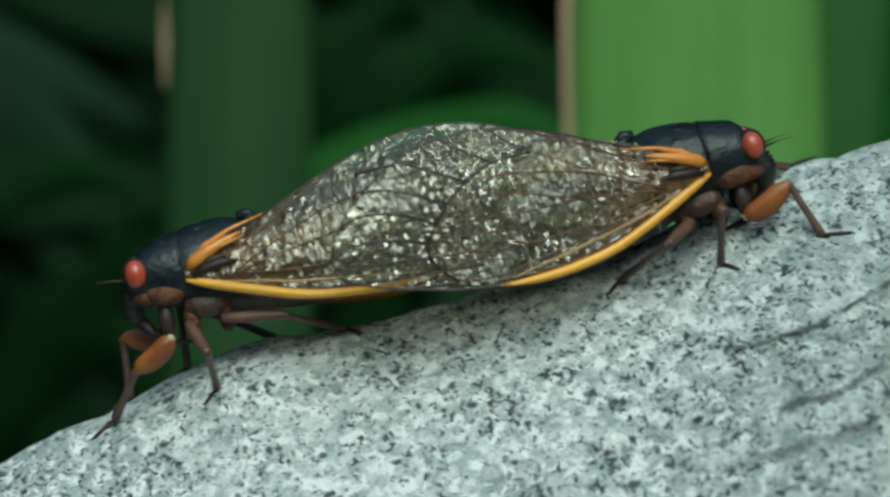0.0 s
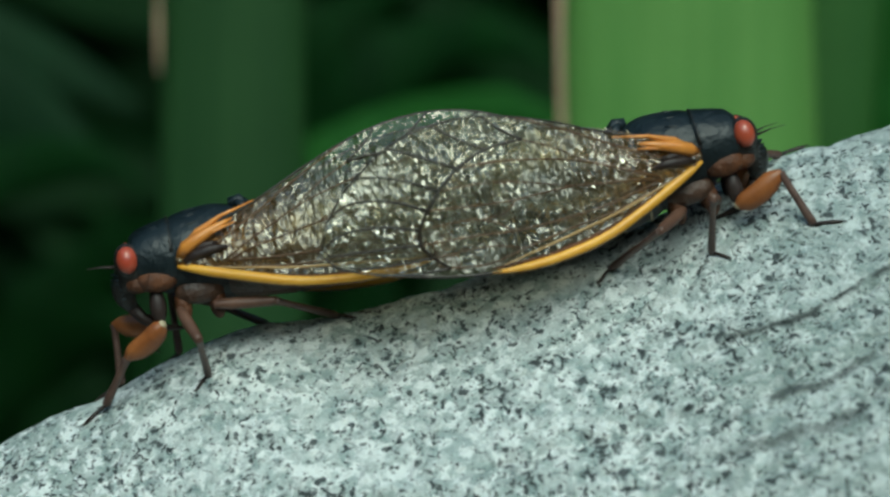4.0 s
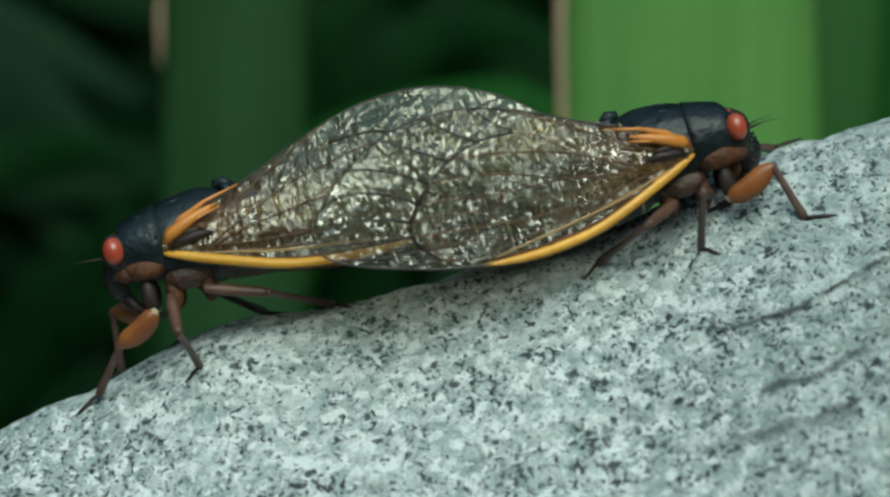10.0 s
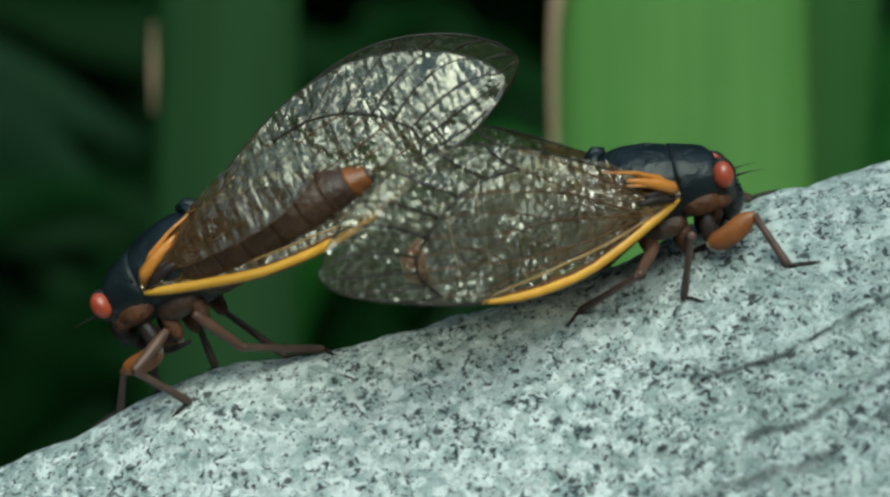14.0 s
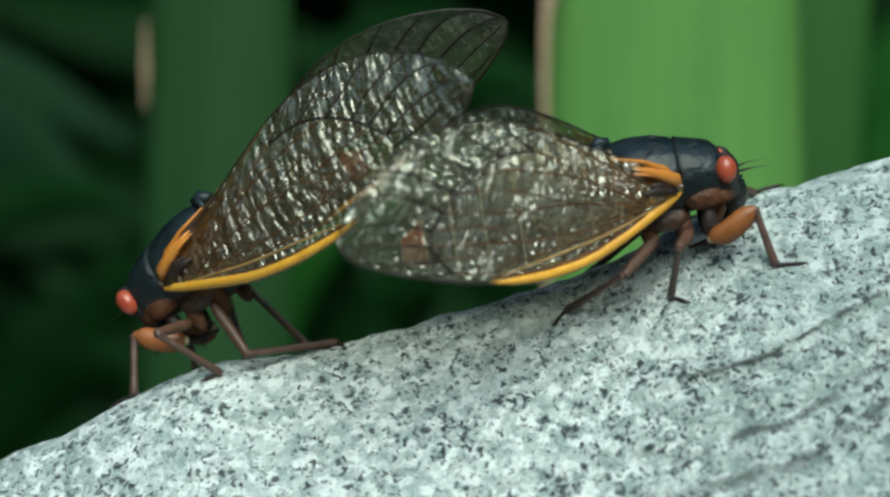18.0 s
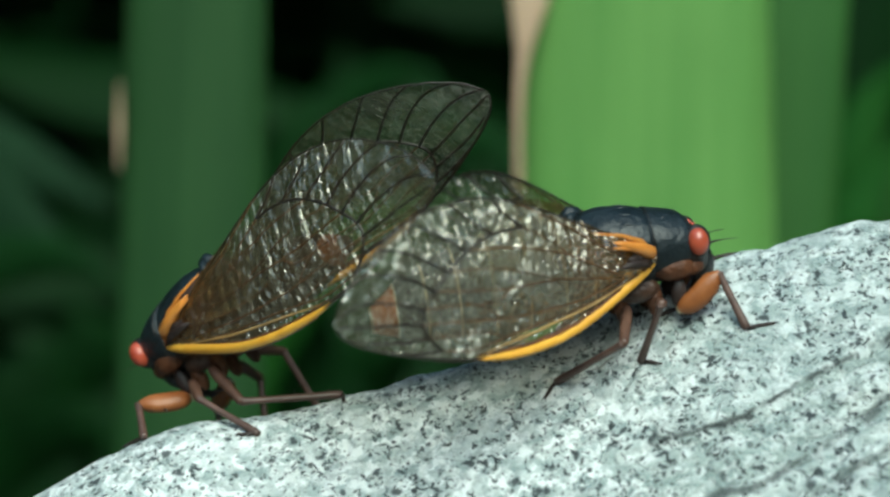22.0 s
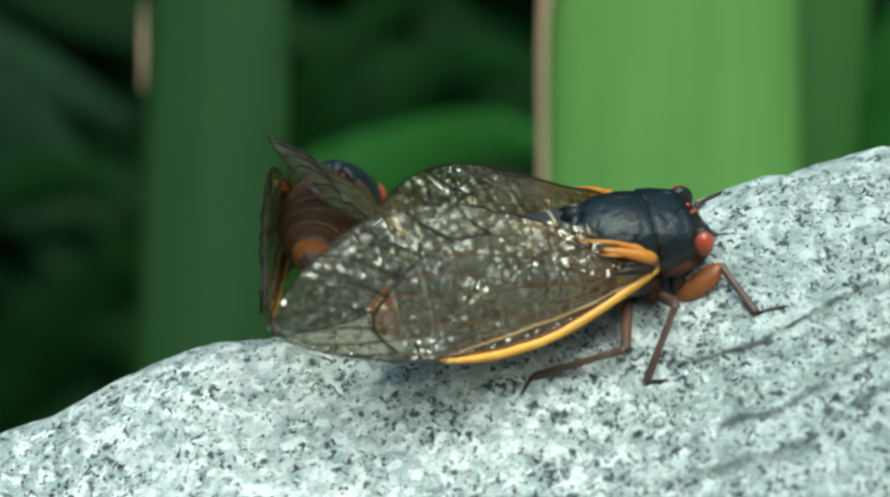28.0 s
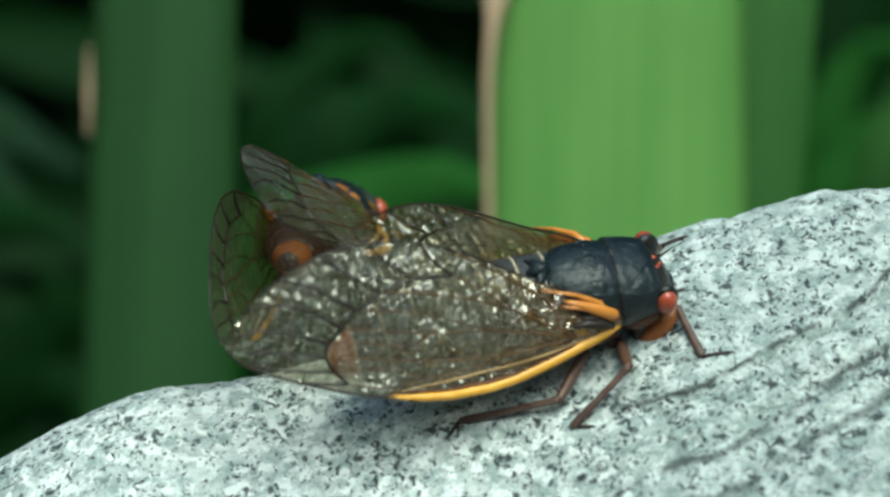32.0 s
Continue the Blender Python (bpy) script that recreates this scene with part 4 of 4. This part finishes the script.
TURNER = build_cicada("black red-eyed cicada joined tail to tail with the other", BELLY, CLEARFILM, SLIM, BELLY, FEMUR)


# ---- how they move ----
ANCHOR = {"right_eye": (5.25, -3.35, 0.75), "left_eye": (5.25, 3.35, 0.75), "left_root": (1.0, 3.8, -0.5), "right_root": (1.0, -3.8, -0.5)}


def body_pose(row):
    """Pose of a body whose anchor stands at a grid place: (seconds, anchor, across, down, depth, yaw, pitch, roll)."""
    _, name, h, v, depth, yaw, pitch, roll = row
    turn = (Matrix.Rotation(radians(yaw), 4, "Z") @ Matrix.Rotation(radians(-pitch), 4, "Y") @ Matrix.Rotation(radians(roll), 4, "X"))
    return Matrix.Translation(spot(h, v, depth) - turn @ (Vector(ANCHOR[name]) * MM)) @ turn


def wing_pose(side, sweep, lift, lean, fore=True):
    s = -1 if side == "right" else 1
    root = (1.0, 3.8 * s, -0.5) if fore else (-0.6, 3.4 * s, 0.3)
    return (Matrix.Translation(Vector(root) * MM) @ Matrix.Rotation(radians(-s * sweep), 4, "Z") @ Matrix.Rotation(radians(lift), 4, "Y")
            @ Matrix.Rotation(radians(s * lean), 4, "X"))


def between(rows, t):
    """Values at t from rows of (seconds, values...), easing from row to row."""
    if t <= rows[0][0]:
        return rows[0][1:]
    for a, b in zip(rows, rows[1:]):
        if t <= b[0]:
            s = (t - a[0]) / max(1e-6, b[0] - a[0])
            s = s * s * (3 - 2 * s)
            return tuple(x + (y - x) * s for x, y in zip(a[1:], b[1:]))
    return rows[-1][1:]


def foothold(h, v):
    """Where the near face of the boulder carries a foot seen at that grid place."""
    for i in range(1400):
        depth = -40 + i * 0.04
        p = spot(h, v, depth) / MM
        if p.z <= rock_rise(p.x, depth):
            return p
    return Vector((spot(h, v, 4).x / MM, 4.0, rock_rise(spot(h, v, 4).x / MM, 4.0)))


def limb(a, b, pole):
    """Pose with x from a to b and z towards pole."""
    x = (b - a).normalized()
    z = (pole - x * pole.dot(x)).normalized()
    y = z.cross(x)
    m = Matrix((x, y, z)).transposed().to_4x4()
    m.translation = a
    return m


def leg_rows(t, m, side, which, foot):
    """Poses of thigh, shin and foot in the body's space; foot: the foothold in metres, in the world."""
    hip, up, low, _ = LEGS[which]
    s = -1 if side == "right" else 1
    a = Vector((hip[0], -hip[1] * s if s > 0 else hip[1], hip[2])) * MM
    a.y = abs(hip[1]) * s * MM
    b = m.inverted() @ foot
    d = b - a
    far = min(d.length, (up + low) * MM * 0.985)
    far = max(far, abs(up - low) * MM * 1.15)
    d.normalize()
    ankle = a + d * far
    out = {"fore": Vector((0.9, 0.35 * s, 0.35)), "mid": Vector((0.1, 0.7 * s, 0.55)), "hind": Vector((0.35, 0.65 * s, 0.2))}[which]
    if which == "fore":
        out = out + (m.inverted().to_3x3() @ Vector((0, 0, 1))) * (0.7 if side == "right" else 0.4)
    out = (out - d * out.dot(d)).normalized()
    U, L = up * MM, low * MM
    along = (U * U - L * L + far * far) / (2 * far)
    rise = math.sqrt(max(U * U - along * along, 1e-12))
    knee = a + d * along + out * rise
    up_way = m.inverted().to_3x3() @ Vector((0, 0, 1))
    # the foot lies along the stone
    ahead = m.to_3x3() @ Vector({"fore": (1, 0.15 * s, 0), "mid": (0.6, 0.4 * s, 0), "hind": (-0.7, 0.5 * s, 0)}[which])
    ahead.z = 0
    toe = m @ ankle + ahead.normalized() * 2.0 * MM
    rise_to = rock_rise(toe.x / MM, toe.y / MM) * MM + 0.0002
    toe.z += max(-0.0022, min(0.0022, rise_to - toe.z))
    return [limb(a, knee, out), limb(knee, ankle, out), limb(ankle, m.inverted() @ toe, up_way)]


def key_insect(parts, bodies, wings, feet, beats, facing):
    """Key a body, its wings and its legs. facing: the side towards the viewer at first."""
    times = sorted({round(0.5 * i, 2) for i in range(65)} | {r[0] for r in bodies} | {r[0] for side in wings.values() for r in side})
    # the body, with its rows brought to poses and eased between
    keys = [(r[0], body_pose(r)) for r in bodies]

    def body_at(t):
        if t <= keys[0][0]:
            return keys[0][1]
        for (t0, m0), (t1, m1) in zip(keys, keys[1:]):
            if t <= t1:
                s = (t - t0) / (t1 - t0)
                s = s * s * (3 - 2 * s)
                return Matrix.LocRotScale(m0.translation.lerp(m1.translation, s), m0.to_quaternion().slerp(m1.to_quaternion(), s), None)
        return keys[-1][1]
    walk(parts["body"], [(t, body_at(t)) for t in times])
    for side in ("right", "left"):
        rows = wings[side]
        fast = sorted({t for t in times} | {round(a + k / FPS, 4) for a, b, _, _ in beats for k in range(int((b - a) * FPS) + 1)})
        fore, back = [], []
        for t in fast:
            sweep, lift, lean = between(rows, t)
            for a, b, amp, rest in beats:
                if a < t < b:
                    k = round((t - a) * FPS)
                    beat = 1 if k % 2 else -1
                    sweep, lift, lean = sweep + rest[0] + amp[0] * beat, lift + rest[1] + amp[1] * beat, lean + rest[2] + amp[2] * beat
            fore.append((t, wing_pose(side, sweep, lift, lean)))
            back.append((t, wing_pose(side, max(0, sweep * 0.9 - 2), lift * 0.8, min(lean + 9, 80), False)))
        walk(parts["wing", side], fore)
        walk(parts["back", side], back)
        for which in LEGS:
            femur, tibia, tarsus = [], [], []
            hip, up, low, stance = LEGS[which]
            s = -1 if side == "right" else 1
            for t in times:
                m = body_at(t)
                own = feet.get((side, which))
                if own and own[0][0] <= t <= own[-1][0]:
                    h, v = between(own, t)
                    foot = foothold(h, v) * MM
                else:
                    joint = m @ (Vector((hip[0], abs(hip[1]) * s, hip[2])) * MM)
                    for ease in (1.0, 0.85, 0.7, 0.55, 0.4, 0.2):
                        p = joint.lerp(m @ (Vector((stance[0], abs(stance[1]) * s, -6.0)) * MM), ease)
                        foot = Vector((p.x, p.y, rock_rise(p.x / MM, p.y / MM) * MM))
                        if (foot - joint).length < 0.78 * (up + low) * MM:
                            break
                for rows_, pz in zip((femur, tibia, tarsus), leg_rows(t, m, side, which, foot + Vector((0, 0, 0.00025)))):
                    rows_.append((t, pz))
            for ob, rows_ in zip(parts["leg", side, which], (femur, tibia, tarsus)):
                walk(ob, rows_)


def motions():
    # seconds, anchor, across, down, depth, yaw, pitch, roll
    climber = [(0.0, "right_root", 1206.9, 279.5, -5.55, -1.2, 15.8, 4.5), (10.0, "right_root", 1206.9, 279.5, -5.55, -1.2, 15.8, 4.5),
               (11.0, "right_root", 1211.6, 278.8, -5.36, -0.7, 11.6, -0.1), (13.0, "right_root", 1203.5, 269.0, -4.83, 1.0, 7.9, 6.6),
               (14.5, "right_root", 1209.2, 276.9, -5.52, 0.4, 12.4, 9.2), (17.0, "right_root", 1218.5, 259.5, -6.5, -4.6, 9.9, 8.3),
               (19.0, "right_root", 1246.2, 268.2, -6.5, 2.6, 8.4, 7.4), (21.0, "right_root", 1236.4, 277.7, -6.5, 2.1, 8.3, 9.0),
               (23.0, "right_root", 1233.4, 283.3, -5.0, 9.4, 9.8, 10.8), (24.6, "right_root", 1209.9, 348.0, -7.0, 7.5, 10.9, 18.2),
               (25.0, "right_root", 1215.3, 347.6, -7.5, 9.4, 16.5, 18.9), (26.5, "right_root", 1197.6, 395.0, -8.5, 8.9, 9.3, 25.3),
               (28.5, "right_root", 1213.2, 426.6, -10.0, 10.0, 13.8, 39.4), (30.0, "right_root", 1213.9, 436.4, -10.0, 12.0, 16.5, 42.7),
               (32.0, "right_root", 1244.3, 444.0, -10.0, 8.4, 12.2, 50.0)]
    climb_wings = {"right": [(0.0, 13.1, 0.5, -1.4), (10.0, 13.1, 0.5, -1.4), (11.0, 10.0, -0.1, 4.0), (13.0, 20.2, -0.4, -3.3), (14.5, 25.6, -0.1, -8.8), (17.0, 35.9, -1.5, -3.7),
                             (19.0, 28.3, 3.9, -10.7), (21.0, 35.0, 0.3, -5.6), (23.0, 26.6, 1.4, -11.3), (24.6, 22.0, 6.1, -4.3), (25.0, 16.9, 9.7, 1.9), (26.5, 11.0, 2.6, 14.5),
                             (28.5, 4.8, 7.5, 17.7), (30.0, 2.8, 5.4, 24.1), (32.0, -0.6, 9.0, 27.7)],
                   "left": [(0.0, 3.0, 0.0, 14.0), (10.0, 3.0, 0.0, 14.0), (11.0, 7.1, -0.5, 10.9), (13.0, 21.1, -2.3, 0.4), (14.5, 30.1, -3.1, -4.8), (17.0, 39.0, -3.6, -7.4),
                            (19.0, 45.3, -3.5, -6.9), (21.0, 50.9, -6.4, -5.6), (23.0, 60.7, -8.3, -9.3), (24.6, 50.7, -13.5, -13.1), (25.0, 54.0, -12.3, -17.4),
                            (26.5, 46.0, -20.2, -24.9), (28.5, 42.0, -34.6, -30.6), (30.0, 40.5, -40.5, -35.9), (32.0, 34.5, -39.6, -38.7)]}
    climb_feet = {("right", "fore"): [(0.0, 1405, 397), (24.0, 1400, 400), (25.0, 1345, 420), (26.0, 1385, 505), (29.0, 1385, 505), (32.0, 1390, 505)],
                  ("right", "mid"): [(0.0, 1225, 445), (19.0, 1215, 455), (21.0, 1235, 460), (23.0, 1190, 457), (24.0, 1232, 520), (25.0, 1210, 565), (26.0, 1205, 570), (26.5, 1176, 620), (29.0, 1200, 635), (32.0, 1160, 632)],
                  ("right", "hind"): [(0.0, 1048, 472), (19.0, 1030, 478), (21.0, 1062, 495), (24.0, 1066, 495), (25.0, 1050, 590), (26.5, 1034, 585), (29.0, 968, 640), (32.0, 962, 622)]}
    key_insect(CLIMBER, climber, climb_wings, climb_feet, [(20.45, 20.7, (25, 10, 20), (60, 18, 50)), (23.9, 24.15, (5, 6, 12), (4, 6, 8)), (25.37, 25.6, (24, 4, 14), (29, 6, 18)),
                                                           (25.9, 26.2, (24, 4, 14), (29, 6, 18)), (30.13, 30.3, (18, 4, 12), (22, 6, 16))], "right")

    turner = [(0.0, "left_root", 283.1, 459.9, -5.0, 185.4, -8.5, -0.6), (9.6, "left_root", 283.1, 459.9, -5.0, 185.4, -8.5, -0.6),
              (11.0, "left_root", 238.1, 422.6, -5.0, 163.4, -32.4, -4.9), (13.0, "left_root", 246.2, 419.0, -5.0, 171.8, -37.9, 0.0),
              (14.5, "left_root", 273.9, 446.8, -4.0, 156.1, -27.8, -11.3), (17.0, "left_root", 296.5, 453.2, 0.0, 152.5, -34.7, -13.6),
              (19.0, "left_root", 348.5, 416.3, 2.5, 143.2, -30.6, -16.8), (21.0, "left_root", 350.2, 437.3, 5.0, 139.5, -29.7, -11.6),
              (23.0, "left_root", 404.6, 423.9, 10.0, 123.9, -20.0, -24.6), (24.0, "left_root", 440.1, 413.1, 12.0, 120.6, -23.3, -24.8),
              (24.6, "left_root", 442.4, 400.1, 15.0, 108.7, -7.3, -25.1), (25.0, "left_root", 456.7, 390.1, 16.0, 106.7, -4.9, -17.7),
              (26.5, "left_root", 460.1, 428.0, 19.03, 100.9, -8.7, -19.1), (28.5, "left_root", 582.6, 291.9, 19.56, 83.9, 11.1, 14.3), (29.0, "left_root", 588.8, 295.8, 19.5, 85.0, 12.5, 10.4),
              (29.6, "left_root", 618.9, 293.0, 18.61, 80.5, 17.8, 12.0), (30.1, "left_root", 618.9, 293.0, 18.61, 80.5, 17.8, 12.0),
              (30.35, "left_root", 642.5, 273.9, 20.21, 83.2, 7.1, 7.3), (31.0, "left_root", 642.5, 273.9, 20.21, 83.2, 7.1, 7.3),
              (32.0, "left_root", 661.2, 286.5, 20.96, 80.3, 4.6, -4.5)]
    turn_wings = {"left": [(0.0, 3.7, 2.2, 15.8), (9.6, 3.7, 2.2, 15.8), (11.0, -13.7, -11.2, 11.1), (13.0, -4.2, -10.2, 12.4), (14.5, -14.7, -1.4, 9.8), (17.0, 2.6, -5.9, 13.2),
                           (19.0, 1.2, -8.0, 18.2), (21.0, -0.3, -7.9, 12.4), (23.0, -5.3, -4.5, 12.6), (24.0, 0.0, -7.9, 23.0), (24.6, -0.3, -2.7, 13.4), (25.0, 1.2, -5.4, 7.0),
                           (26.5, -1.2, -4.4, 12.2), (28.5, -4.3, -10.0, -18.2), (29.0, -1.4, -9.9, -16.2), (29.6, -0.8, -6.9, -17.9), (30.1, -0.8, -6.9, -17.9), (30.35, -2.8, -13.5, -17.6),
                           (31.0, -2.8, -13.5, -17.6), (32.0, -0.5, -12.2, -6.9)],
                  "right": [(0.0, 3.0, -0.9, 14.0), (9.6, 3.0, -0.9, 14.0), (11.0, 11.1, -6.6, 15.7), (13.0, 4.7, -8.5, 9.5), (14.5, 18.7, 1.6, 22.9), (17.0, 9.8, -0.3, 34.0),
                            (19.0, 12.2, 0.5, 36.2), (21.0, 11.9, 2.5, 40.8), (23.0, 12.7, 3.5, 29.8), (24.0, 12.5, 1.0, 39.3), (24.6, 7.0, 9.4, 46.9), (25.0, 1.2, 8.3, 41.1),
                            (26.5, 3.3, 4.8, 31.5), (28.5, -3.4, 8.8, 60.8), (29.0, -6.0, 7.6, 55.3), (29.6, -7.5, 8.3, 54.9), (30.1, -7.5, 8.3, 54.9), (30.35, -5.2, 5.7, 51.8), (31.0, -5.2, 5.7, 51.8),
                            (32.0, -1.3, 2.8, 37.7)]}
    turn_feet = {("left", "fore"): [(0.0, 150, 715), (10.2, 150, 715), (11.0, 205, 645), (13.0, 225, 630), (17.0, 205, 650), (19.0, 330, 605), (21.0, 330, 600), (23.0, 342, 568), (24.6, 396, 548), (26.0, 406, 533), (26.5, 375, 567), (29.0, 450, 555), (32.0, 493, 546)],
                 ("left", "mid"): [(0.0, 336, 655), (10.0, 336, 655), (11.0, 346, 640), (13.0, 348, 640), (17.0, 335, 615), (19.0, 512, 565), (21.0, 540, 588), (24.0, 540, 588), (24.6, 553, 571), (26.0, 507, 582), (26.5, 510, 579), (29.0, 503, 558), (32.0, 540, 550)],
                 ("left", "hind"): [(0.0, 560, 553), (13.0, 573, 546), (17.0, 624, 533), (19.0, 628, 528), (21.0, 655, 524), (23.0, 715, 511), (24.2, 670, 522)]}
    key_insect(TURNER, turner, turn_wings, turn_feet, [(25.37, 25.6, (3, 3, 5), (0, 2, 0)), (25.9, 26.2, (3, 3, 5), (0, 2, 0)), (30.13, 30.3, (3, 3, 5), (0, 2, 0))], "left")


motions()
